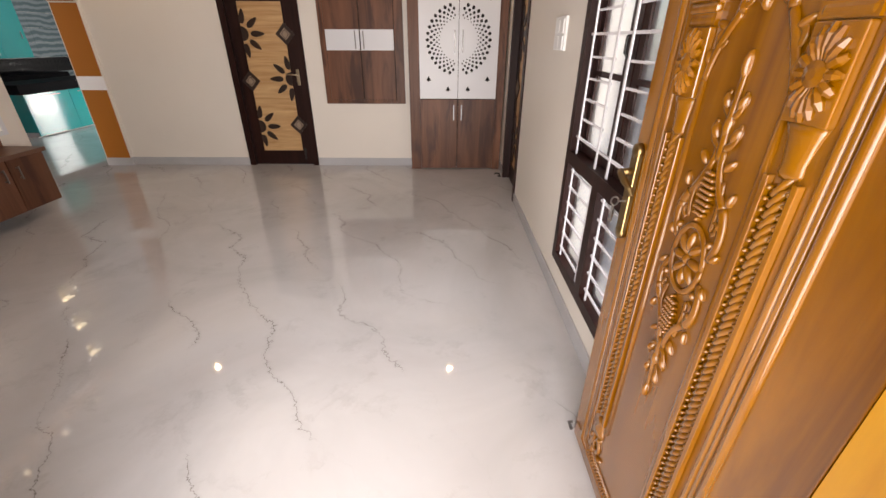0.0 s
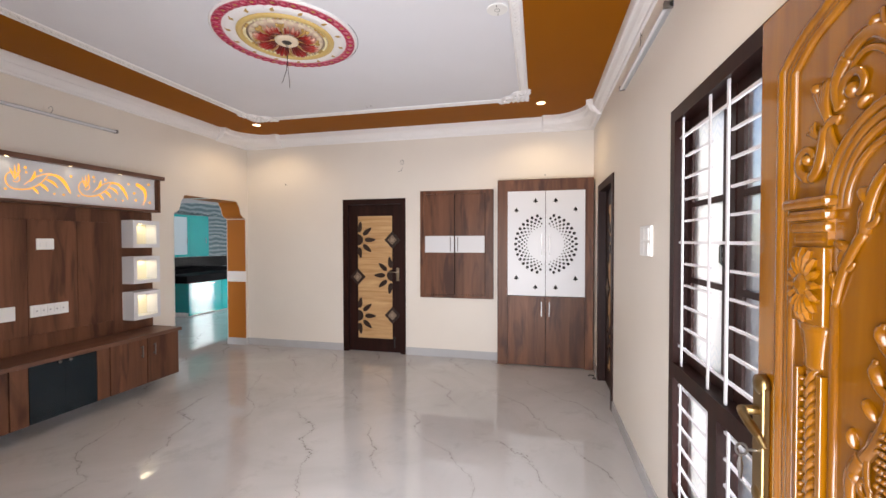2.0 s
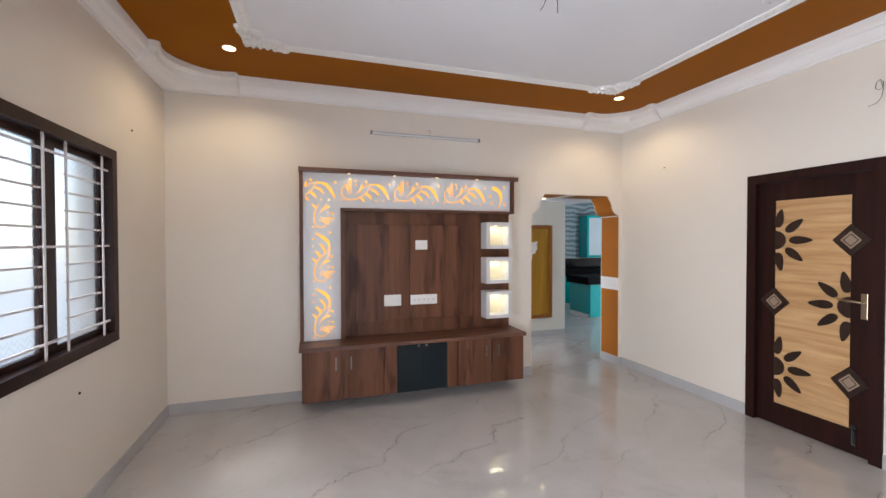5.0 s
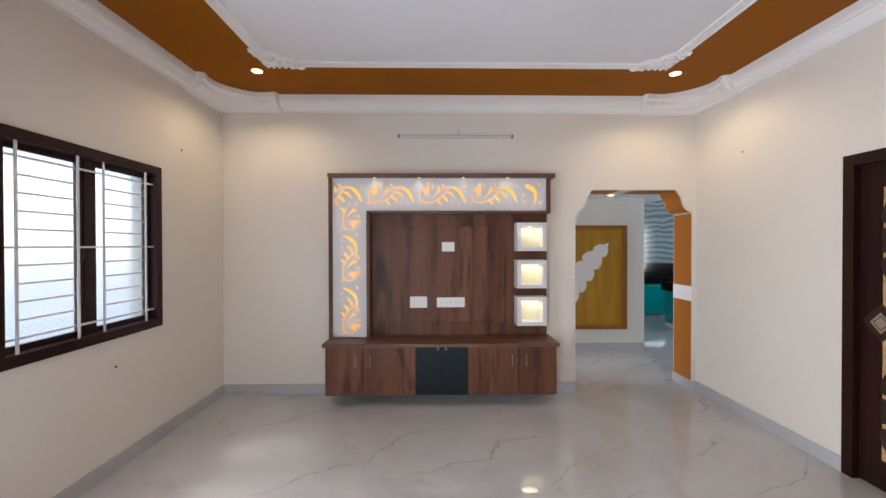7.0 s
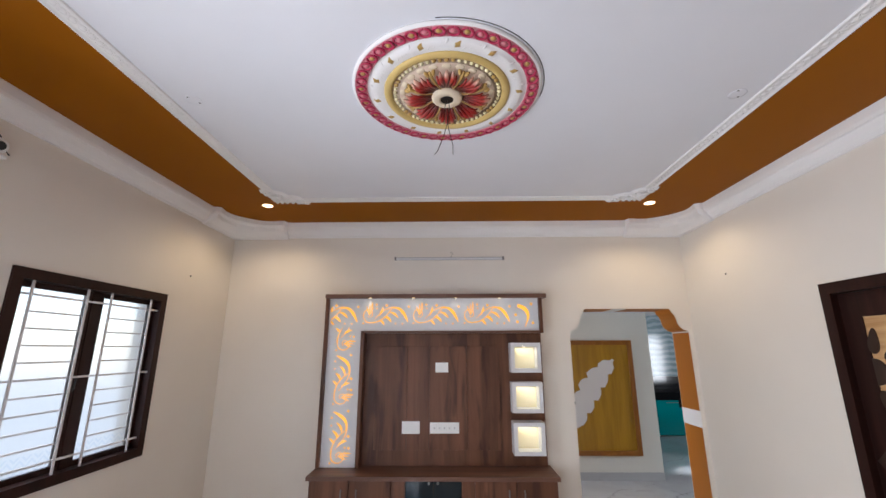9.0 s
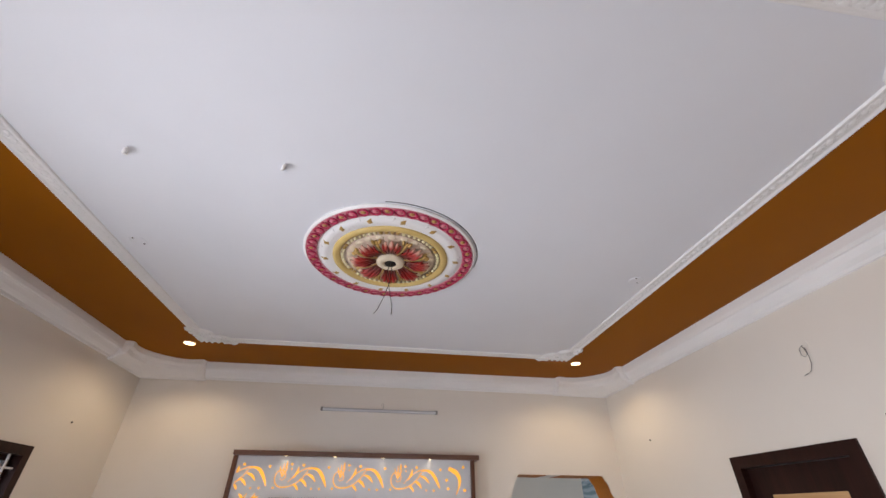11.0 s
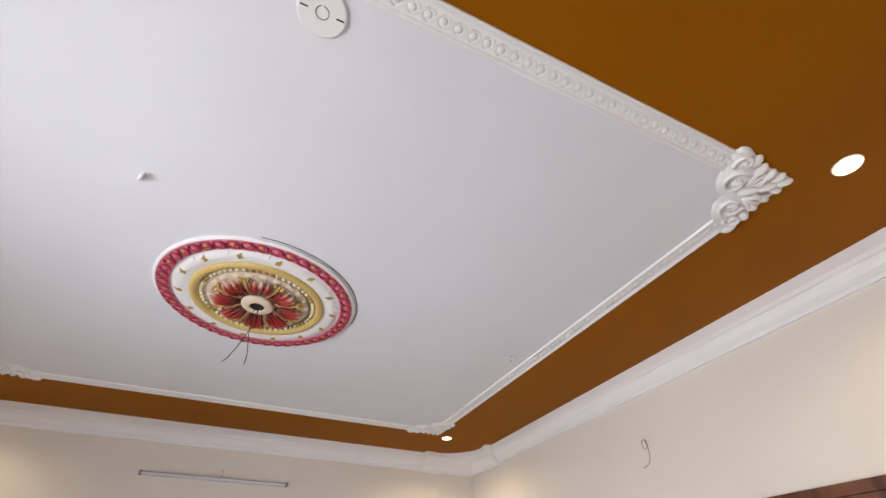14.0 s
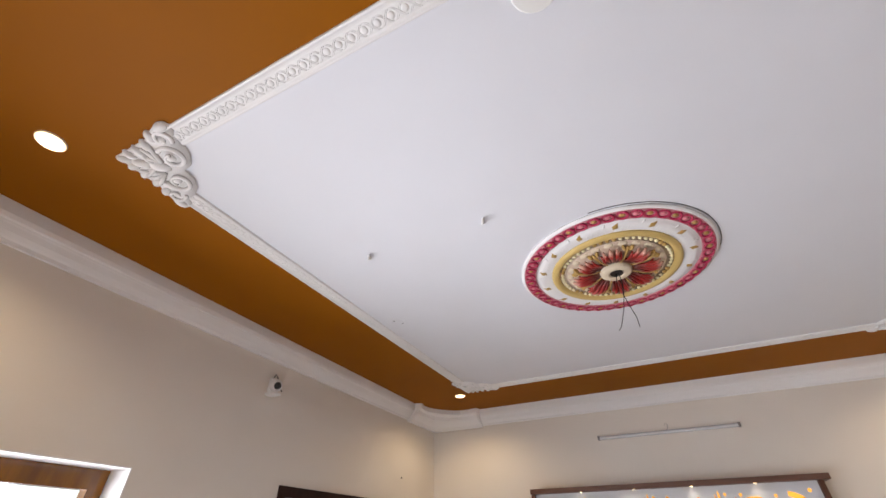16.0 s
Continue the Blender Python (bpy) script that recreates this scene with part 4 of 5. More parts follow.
for i, glazed in ((0, True), (1, False)):
    a = 0.003 + i * 0.625
    d = part("door", prism(bmesh.new(), rect(a, a + 0.619, 1.13, 2.22), [rect(a + 0.06, a + 0.54, 1.19, 2.16)] if glazed else [], 0, 0.019), M_TEAL, wc, "teal gloss door")
    if glazed:
        part("pane", B(a + 0.06, a + 0.54, 0.006, 0.012, 1.19, 2.16), mat("pale_glazed_pane", (0.50, 0.60, 0.64), 0.15), wc, "pale glazed pane")
    part("handle", B(a + 0.50, a + 0.512, -0.03, -0.02, 1.48, 1.62, bevel=0.002), M_STEEL, d)

# ---- ceiling ornaments ----
M_ORN = M_PLASTER


def blob(bm, cx, cy, cz, rx, ry, rz, angle=0.0, seg=10, rings=6):
    """Half of a rounded lump that hangs from the ceiling, turned by the angle."""
    c, s = math.cos(angle), math.sin(angle)
    rows = []
    for i in range(rings):
        t = (math.pi / 2) * i / rings
        rows.append([bm.verts.new((cx + c * rx * math.cos(t) * math.cos(a) - s * ry * math.cos(t) * math.sin(a), cy + s * rx * math.cos(t) * math.cos(a) + c * ry * math.cos(t) * math.sin(a), cz - rz * math.sin(t))) for a in (2 * math.pi * q / seg for q in range(seg))])
    tip = bm.verts.new((cx, cy, cz - rz))
    for a, b in zip(rows, rows[1:]):
        for q in range(seg):
            bm.faces.new((a[q], a[(q + 1) % seg], b[(q + 1) % seg], b[q]))
    for q in range(seg):
        bm.faces.new((rows[-1][q], rows[-1][(q + 1) % seg], tip))


def strip(bm, x0, y0, x1, y1, inward, profile):
    """A moulding along a line; the profile is (distance inwards, drop)."""
    rings = [[bm.verts.new((x + inward[0] * d, y + inward[1] * d, TOP - h)) for d, h in profile] for x, y in ((x0, y0), (x1, y1))]
    n = len(profile)
    for i in range(n):
        bm.faces.new((rings[0][i], rings[0][(i + 1) % n], rings[1][(i + 1) % n], rings[1][i]))
    bm.faces.new(rings[0])
    bm.faces.new(rings[1][::-1])


MP = [(0, 0.0), (0.0005, 0.009), (0.003, 0.012), (0.009, 0.0125), (0.016, 0.0085), (0.022, 0.0062), (0.030, 0.0055), (0.070, 0.0055), (0.074, 0.0075), (0.078, 0.0105), (0.084, 0.0105), (0.088, 0.008), (0.090, 0.0)]
bm = bmesh.new()
sides = ((IN_X0, IN_Y0, IN_X1, IN_Y0, (0, 1)), (IN_X1, IN_Y0, IN_X1, IN_Y1, (-1, 0)), (IN_X1, IN_Y1, IN_X0, IN_Y1, (0, -1)), (IN_X0, IN_Y1, IN_X0, IN_Y0, (1, 0)))
for x0, y0, x1, y1, inn in sides:
    strip(bm, x0, y0, x1, y1, inn, MP)
structure(smooth(part("trim", bm, M_ORN))).data.shade_flat()
bm = bmesh.new()
PITCH = 0.047
for x0, y0, x1, y1, inn in sides:
    ln = math.hypot(x1 - x0, y1 - y0)
    dx, dy = (x1 - x0) / ln, (y1 - y0) / ln
    n = int((ln - 0.46) / PITCH)
    for i in range(n):
        s = 0.23 + (i + 0.5) * PITCH
        cx, cy = x0 + dx * s + inn[0] * 0.048, y0 + dy * s + inn[1] * 0.048
        blob(bm, cx, cy, TOP - 0.0054, 0.0125, 0.0125, 0.0042, math.atan2(dy, dx), 10, 3)
        for sg in (-1, 1):
            for off in (0.0, 0.0062):
                pts = []
                for q in range(7):
                    u = -1 + 2 * q / 6
                    along = PITCH * (0.5 + 0.44 * u) + off
                    across = 0.0185 * sg * math.sin(u * math.pi / 2)
                    pts.append((cx + dx * along + inn[0] * across, cy + dy * along + inn[1] * across, TOP - 0.0058))
                tube(bm, pts, [0.0012, 0.0018, 0.0020, 0.0020, 0.0020, 0.0018, 0.0012], 5)
structure(smooth(part("trim", bm, M_ORN)))


def corner_flower(x, y, angle):
    """Scrolled leaves over a corner of the border, with their tip at (x, y); u runs outwards along the angle."""
    bm = bmesh.new()
    ca, sa = math.cos(angle), math.sin(angle)

    def at(u_, v_, z=0.0):
        return (x + ca * u_ - sa * v_, y + sa * u_ + ca * v_, TOP + z)

    def lobe(u_, v_, ru, rv, h, turn=0.0, base=0.0):
        px_, py_, _ = at(u_, v_)
        blob(bm, px_, py_, TOP - 0.001 - base, ru, rv, h, angle + turn, 14, 5)

    half = [(0.0, 0.0), (-0.030, 0.020), (-0.045, 0.045), (-0.075, 0.055), (-0.088, 0.080), (-0.118, 0.092), (-0.130, 0.122), (-0.140, 0.155), (-0.165, 0.195), (-0.190, 0.226), (-0.225, 0.230), (-0.240, 0.205), (-0.228, 0.170), (-0.262, 0.140), (-0.276, 0.095), (-0.272, 0.040), (-0.240, 0.0)]
    outline = half + [(u_, -v_) for u_, v_ in reversed(half[1:-1])]
    lo = [bm.verts.new(at(u_, v_, -0.012)) for u_, v_ in outline]
    hi = [bm.verts.new(at(u_, v_, -0.0005)) for u_, v_ in outline]
    for q in range(len(outline)):
        bm.faces.new((lo[q], lo[(q + 1) % len(outline)], hi[(q + 1) % len(outline)], hi[q]))
    bmesh.ops.triangulate(bm, faces=[bm.faces.new(lo)])
    lobe(-0.036, 0, 0.036, 0.016, 0.022, 0, 0.006)
    lobe(-0.095, 0, 0.045, 0.020, 0.026, 0, 0.006)
    lobe(-0.155, 0, 0.045, 0.026, 0.024, 0, 0.006)
    for s in (1, -1):
        for u_, v_, ru, rv, h, tn in ((-0.058, 0.032, 0.028, 0.016, 0.022, 0.5), (-0.095, 0.062, 0.030, 0.018, 0.024, 0.7), (-0.128, 0.100, 0.030, 0.019, 0.022, 0.9), (-0.150, 0.150, 0.028, 0.020, 0.020, 1.2),
                                      (-0.195, 0.208, 0.036, 0.020, 0.020, 2.3), (-0.205, 0.062, 0.022, 0.020, 0.020, 0), (-0.190, 0.150, 0.016, 0.016, 0.018, 0), (-0.120, 0.040, 0.036, 0.012, 0.026, 0.9)):
            lobe(u_, s * v_, ru, rv, h, s * tn, 0.006)
        for cu, cv_, r0, r1, a0, turn, rad in ((-0.215, 0.066, 0.054, 0.018, 0.3, 7.2, 0.0105), (-0.192, 0.158, 0.036, 0.012, 3.4, -6.2, 0.0085)):
            pts = []
            for q in range(29):
                t = q / 28
                r = r0 + (r1 - r0) * t
                a = a0 + turn * t
                pts.append(at(cu + r * math.cos(a), s * (cv_ + r * math.sin(a)), -0.014 - 0.008 * t))
            tube(bm, pts, [rad * (1 - 0.35 * q / 28) for q in range(29)], 8)
        for tu, tv_ in ((-0.075, 0.045), (-0.105, 0.080), (-0.125, 0.118)):
            pts = [(-0.170, 0.030), ((tu - 0.17) / 2 - 0.004, (tv_ + 0.03) / 2 + 0.004), (tu, tv_)]
            tube(bm, [at(a, s * b, -0.016 - 0.006 * math.sin(math.pi * q / 2)) for q, (a, b) in enumerate(pts)], [0.009, 0.009, 0.005], 7)
    return structure(smooth(part("trim", bm, M_ORN)))


for x, y, a in ((IN_X0, IN_Y0, 225), (IN_X1, IN_Y0, 315), (IN_X1, IN_Y1, 45), (IN_X0, IN_Y1, 135)):
    corner_flower(x, y, radians(a))

# cornice corner blocks with a curved front
for x, y, a in ((WEST, SOUTH, 0), (EAST, SOUTH, 90), (EAST, NORTH, 180), (WEST, NORTH, 270)):
    out = [(0, 0), (0.50, 0), (0.50, 0.098), (0.485, 0.128), (0.455, 0.125), (0.40, 0.112), (0.33, 0.118), (0.27, 0.145), (0.22, 0.185), (0.185, 0.22), (0.145, 0.27), (0.118, 0.33), (0.112, 0.40), (0.125, 0.455), (0.128, 0.485), (0.098, 0.50), (0, 0.50)]
    bm = bmesh.new()
    levels = [(1.0, 3.033), (1.0, 2.985), (0.86, 2.965), (0.80, 2.93), (0.62, 2.905), (0.40, 2.885), (0.28, 2.862)]
    rows = []
    for s, z in levels:
        row = []
        for px, py in out:
            qx = px if px in (0, 0.5) and py == 0 else min(px, 0.5)
            qx = px * s if px < 0.2 else px
            qy = py * s if py < 0.2 else py
            if 0.13 < px < 0.45 and 0.13 < py < 0.45:
                qx, qy = px * s, py * s
            row.append(bm.verts.new((max(qx, 0.0), max(qy, 0.0), z)))
        rows.append(row)
    n = len(out)
    for p, q in zip(rows, rows[1:]):
        for i in range(n):
            bm.faces.new((p[i], p[(i + 1) % n], q[(i + 1) % n], q[i]))
    bmesh.ops.triangulate(bm, faces=[bm.faces.new(rows[0]), bm.faces.new(rows[-1][::-1])])
    for v_ in bm.verts:
        v_.co.x *= 1.22
        v_.co.y *= 1.22
    structure(part("cornice", bm, M_PLASTER), pose(x, y, 0, 0, 0, a))

# downlights
for lx, ly in DOWNLIGHTS:
    dl = thing("recessed_downlight", pose(lx, ly, TOP - 0.004), "round recessed downlight, lit warm, in the brown ceiling border", "ceiling light", "recessed downlights")
    part("rim", lathe(bmesh.new(), [(0.048, 0.0), (0.0505, -0.001), (0.0505, -0.003), (0.049, -0.006), (0.0465, -0.005), (0.046, 0)], sides=32), M_PLASTIC, dl)
    part("reflector", disc(bmesh.new(), 0, 0, -0.0050, -0.003, 0.0465, 32), M_LEDHALO, dl, "glowing amber ring added as the lamp's halo")
    part("diffuser", disc(bmesh.new(), 0, 0, -0.0065, -0.004, 0.0445, 32), M_LED, dl, "glowing warm diffuser")

# ---- painted ceiling rose ----
MX, MY = -1.28, 5.428
rose = thing("ceiling_rose", pose(MX, MY, TOP), "round plaster ceiling rose painted crimson, cream and gold", "ceiling rose")
M_CRIM = mat("crimson_paint", (0.46, 0.025, 0.085), 0.35)
M_ROSE = mat("pale_rose_paint", (0.58, 0.22, 0.26), 0.45)
M_RED = mat("dark_red_paint", (0.33, 0.015, 0.012), 0.4)
M_YEL = paint("ochre_yellow_paint", (0.68, 0.49, 0.18), 0.45, 0.06)
M_CREAM = paint("cream_rose_paint", (0.78, 0.66, 0.50), 0.5, 0.04)
M_BLUSH = paint("blush_tan_paint", (0.74, 0.58, 0.46), 0.5, 0.08)
M_PINK = mat("pink_paint", (0.66, 0.22, 0.26), 0.4)
M_GOLDP = mat("gold_paint", (0.50, 0.32, 0.10), 0.4, 0.2)
smooth(part("plate", lathe(bmesh.new(), [(0.502, 0), (0.504, -0.009), (0.496, -0.015), (0.491, -0.017), (0.488, -0.016), (0.482, -0.012), (0.415, -0.012), (0.405, -0.020), (0.39, -0.026), (0.36, -0.024), (0.335, -0.018), (0.32, -0.016)], sides=72), M_PLASTER, rose, "white plaster rings"))
# black arc modelled as the shadow where the plate lifts off the ceiling
part("edge_shadow", tube(bmesh.new(), [(0.514 * math.cos(a), 0.514 * math.sin(a), -0.001) for a in (radians(-5 + 100 * q / 30) for q in range(31))], 0.0022, 5), M_BLACK, rose, "thin black line laid as the shadow under the plaster edge")
smooth(part("yellow_ring", lathe(bmesh.new(), [(0.338, -0.016), (0.335, -0.028), (0.318, -0.034), (0.300, -0.030), (0.294, -0.018), (0.27, -0.014)], sides=72), M_YEL, rose, "ochre yellow ring"))
smooth(part("field", lathe(bmesh.new(), [(0.296, -0.018), (0.262, -0.016), (0.245, -0.022), (0.15, -0.030), (0.08, -0.032), (0.05, -0.03)], sides=72), M_BLUSH, rose, "cream inner field"))


def repeats(name, build, material, places):
    """Parts that share one mesh, set round the rose at (radius, angle)."""
    bm = bmesh.new()
    build(bm)
    first = smooth(part(name, bm, material, rose))
    for n, (r, a) in enumerate(places):
        ob = first if n == 0 else new(name, first.data)
        ob.parent = rose
        ob.matrix_local = pose(r * math.cos(a), r * math.sin(a), 0, 0, 0, math.degrees(a))


TAU = 2 * math.pi
bm = lathe(bmesh.new(), [(0.428, -0.011), (0.430, -0.016), (0.484, -0.016), (0.486, -0.011)], sides=72)
for r in (0.4285, 0.4860):
    lathe(bm, [(r - 0.004, -0.011), (r - 0.002, -0.019), (r + 0.002, -0.019), (r + 0.004, -0.011)], sides=72)
smooth(part("chain_band", bm, M_ROSE, rose, "rose chain band"))
repeats("chain_link", lambda bm: tube(bm, [(0.0235 * math.cos(q), 0.0265 * math.sin(q), -0.0185 - 0.004 * math.sin(q)) for q in (TAU * s / 16 for s in range(17))], 0.0062, 6), M_CRIM, [(0.457, TAU * (i + 0.5) / 46) for i in range(46)])
repeats("pink_bead", lambda bm: blob(bm, 0, 0, -0.014, 0.013, 0.015, 0.010, 0, 10, 4), M_PINK, [(0.457, TAU * (i + 0.5) / 46) for i in range(0, 46, 2)])
repeats("gold_bead", lambda bm: blob(bm, 0, 0, -0.014, 0.013, 0.015, 0.010, 0, 10, 4), M_GOLDP, [(0.457, TAU * (i + 0.5) / 46) for i in range(1, 46, 2)])
M_BEAD = mat("cream_bead_paint", (0.80, 0.72, 0.46), 0.4)
repeats("cream_bead", lambda bm: blob(bm, 0, 0, -0.016, 0.0115, 0.0115, 0.014, 0, 8, 4), M_BEAD, [(0.280, TAU * i / 56) for i in range(56) if i % 9 > 1])
repeats("gilt_bead", lambda bm: blob(bm, 0, 0, -0.016, 0.0125, 0.0125, 0.014, 0, 8, 4), M_GOLDP, [(0.280, TAU * i / 56) for i in range(56) if i % 9 < 2])
repeats("gold_square", lambda bm: blob(bm, 0, 0, -0.020, 0.026, 0.021, 0.010, 0.55, 4, 2), M_GOLDP, [(0.384, TAU * (i + 0.3) / 14) for i in range(14)])
repeats("white_leaf", lambda bm: [blob(bm, 0, o, -0.017, 0.028, 0.0095, 0.009, 0.7, 8, 3) for o in (0.038, 0.066, 0.094, 0.122)], M_PLASTER, [(0.370, TAU * (i + 0.28) / 14) for i in range(14)])
M_PETAL = mat("red_petal_paint", (0.33, 0.015, 0.012), 0.35)
k = Nodes(M_PETAL)
ln = k.t.nodes.new("ShaderNodeVectorMath")
ln.operation = "LENGTH"
k.link(k.coords((1, 1, 0)), ln.inputs[0])
k.colour(k.ramp(k.math("ADD", ln.outputs["Value"], k.math("MULTIPLY", k.noise(k.coords((60, 60, 60)), 1.0), 0.03)), [(0.085, (0.09, 0.03, 0.012)), (0.130, (0.12, 0.010, 0.008)), (0.175, (0.30, 0.012, 0.010)), (0.212, (0.38, 0.03, 0.022)), (0.234, (0.60, 0.34, 0.26))]))


def petal_leaf(bm):
    for da, ln_, w in ((0.0, 0.156, 0.016), (0.150, 0.146, 0.0125), (-0.150, 0.146, 0.0125), (0.25, 0.118, 0.008), (-0.25, 0.118, 0.008)):
        c, s = math.cos(da), math.sin(da)
        tube(bm, [(r * c, r * s, z) for r, z in ((0.085, -0.030), (0.12, -0.036), (ln_, -0.046), (ln_ + 0.035, -0.056), (ln_ + 0.062, -0.054), (ln_ + 0.078, -0.042))], [0.005, 0.008, w * 0.75, w, w * 0.75, 0.004], 8)


bm = bmesh.new()
petal_leaf(bm)
first = smooth(part("petal", bm, M_PETAL, rose))
for i in range(8):
    ob = first if i == 0 else new("petal", first.data)
    ob.parent = rose
    ob.matrix_local = pose(0, 0, 0, 0, 0, 45 * i)
bm = bmesh.new()
tube(bm, [(r, 0, -0.034 - 0.014 * math.sin((r - 0.08) / 0.15 * math.pi)) for r in (0.08, 0.11, 0.14, 0.17, 0.20, 0.228)], [0.004, 0.004, 0.0055, 0.007, 0.009, 0.006], 8)
for q in (-1, 1):
    blob(bm, 0.215, q * 0.018, -0.030, 0.020, 0.010, 0.020, q * 0.5, 8, 3)
first = smooth(part("stem", bm, M_GOLDP, rose))
for i in range(8):
    ob = first if i == 0 else new("stem", first.data)
    ob.parent = rose
    ob.matrix_local = pose(0, 0, 0, 0, 0, 45 * i + 22.5)
repeats("cream_scallop", lambda bm: blob(bm, 0, 0, -0.020, 0.020, 0.027, 0.009, 0, 8, 3), M_CREAM, [(0.236, TAU * i / 22) for i in range(22)])
smooth(part("hub", lathe(bmesh.new(), [(0.084, -0.025), (0.082, -0.044), (0.070, -0.053), (0.046, -0.055), (0.036, -0.051), (0.036, -0.02), (0.03, -0.018)], sides=40), M_CREAM, rose, "cream centre ring"))
part("hole", disc(bmesh.new(), 0, 0, -0.050, -0.030, 0.034, 24), M_BLACK, rose, "dark wire hole")
part("wires", tube(tube(bmesh.new(), [(0, 0, -0.03), (0.004, -0.012, -0.10), (0.0, 0.006, -0.17), (0.005, -0.016, -0.26), (0.0, -0.050, -0.35), (0.0, -0.066, -0.37)], 0.0019, 5), [(0.006, 0.006, -0.03), (0.0, 0.014, -0.11), (0.004, 0.0, -0.18), (0.0, 0.014, -0.25), (0.0, 0.030, -0.32), (0.0, 0.030, -0.37)], 0.0019, 5), M_BLACK, rose, "two loose dark wires")

for hx, hy in ((-0.593, 4.930), (-0.590, 4.290)):
    hk = thing("ceiling_hook", pose(hx, hy, TOP), "small white painted hook in the ceiling", "ceiling hook", "ceiling hooks")
    part("hook", smooth_tube([(0, 0, 0.002), (0, 0, -0.02), (0.02, 0.008, -0.035), (0.028, 0.012, -0.02), (0.018, 0.01, -0.008), (-0.02, -0.01, -0.006)], 0.006), M_PLASTER, hk)
for cx, cy in ((-1.322, 4.01), (-1.325, 7.02)):
    cp = thing("round_plate", pose(cx, cy, TOP), "flat white painted round plate with bare screw holes", "blanking plate")
    smooth(part("disc", lathe(bmesh.new(), [(0.045, 0), (0.045, -0.002), (0.038, -0.003)], sides=28), M_CEIL, cp))
    for sx, sy in ((0.030, -0.016), (-0.026, 0.020)):
        part("screw_hole", disc(bmesh.new(), sx, sy, -0.0045, -0.002, 0.005, 8), M_BLACK, cp)
cv = thing("junction_cover", pose(0.262, 5.437, TOP), "round white plastic junction box cover with two slots on the ceiling", "junction box cover")
part("disc", lathe(bmesh.new(), [(0.069, 0), (0.069, -0.006), (0.065, -0.009)], sides=48), M_PLASTIC, cv)
part("ring", tube(bmesh.new(), [(0.018 * math.cos(a), 0.018 * math.sin(a), -0.0095) for a in (2 * math.pi * q / 24 for q in range(24))], 0.0012, 4), M_BLACK, cv)
for s in (-1, 1):
    part("slot", B(-0.002, 0.002, s * 0.05 - 0.011, s * 0.05 + 0.011, -0.0105, -0.0085), M_BLACK, cv)

# ---- main entrance ----
ent = tagged(new("door_3"), "varnished teak entrance door frame around the open doorway", "door frame", kind="structure")
ent.matrix_world = on_south(0)
mf = [(-1.011, 2.022), (0.435, 2.022), (0.435, 0), (0.508, 0), (0.508, 2.114), (-1.011, 2.114)]
part("frame", prism(bmesh.new(), mf, [], 0.165, 0.228), M_TEAK, ent)
part("hinge_jamb", B(-1.099, -1.012, 0.055, 0.17, 0.0, 2.099), M_TEAK_LIT, ent, "varnished teak hinge jamb with daylight painted into its colour")
structure(part("trim", prism(bmesh.new(), [(-0.5085, 0), (-0.503, 0), (-0.503, 2.109), (1.098, 2.109), (1.098, 2.1145), (-0.5085, 2.1145)], [], -0.163, 0.003), M_PLASTER), pose(0, SOUTH, 0))

leaf = thing("entrance_door_leaf", pose(1.01, 0, 0, 0, 0, -90), "carved varnished teak entrance door leaf standing open with a brass handle", "door")
L0, L1, LZ = -3.805, -3.002, 2.005
CY = -3.437
part("panel", B(L0, L1, 0.001, 0.042, 0.012, LZ, bevel=0.003), M_TEAK, leaf, "teak door board")


def mould(pts, r, flat=0.7):
    bm = bmesh.new()
    tube(bm, [(x, 0.001, z) for x, z in pts], r, 10)
    for v_ in bm.verts:
        v_.co.y = 0.001 + (v_.co.y - 0.001) * flat
    return smooth(part("moulding", bm, M_TEAK, leaf))


def shoulder(inset):
    """The outline of the sunk field: straight sides and a raised centre with curved shoulders."""
    w = 0.268 - inset
    low = 0.085 + inset
    s = [(-w, low), (w, low), (w, 1.845 - inset * 0.5)]
    arc = [(w * (1 - t), 1.845 - inset * 0.5 + (0.055 * math.sin(min(1, t * 2.4) * math.pi / 2)) + (1.945 - inset - 1.90 + inset * 0.5) * (0.5 - 0.5 * math.cos(math.pi * max(0, min(1, (t - 0.3) / 0.5))))) for t in (i / 14 for i in range(1, 15))]
    right = [(CY + x, z) for x, z in s[1:] + arc]
    left = [(2 * CY - x, z) for x, z in reversed(right[:-1])]
    return right + left + [right[0]]


for inset, r in ((0.0, 0.011), (0.022, 0.007), (0.036, 0.009)):
    mould(shoulder(inset), r, 0.95)

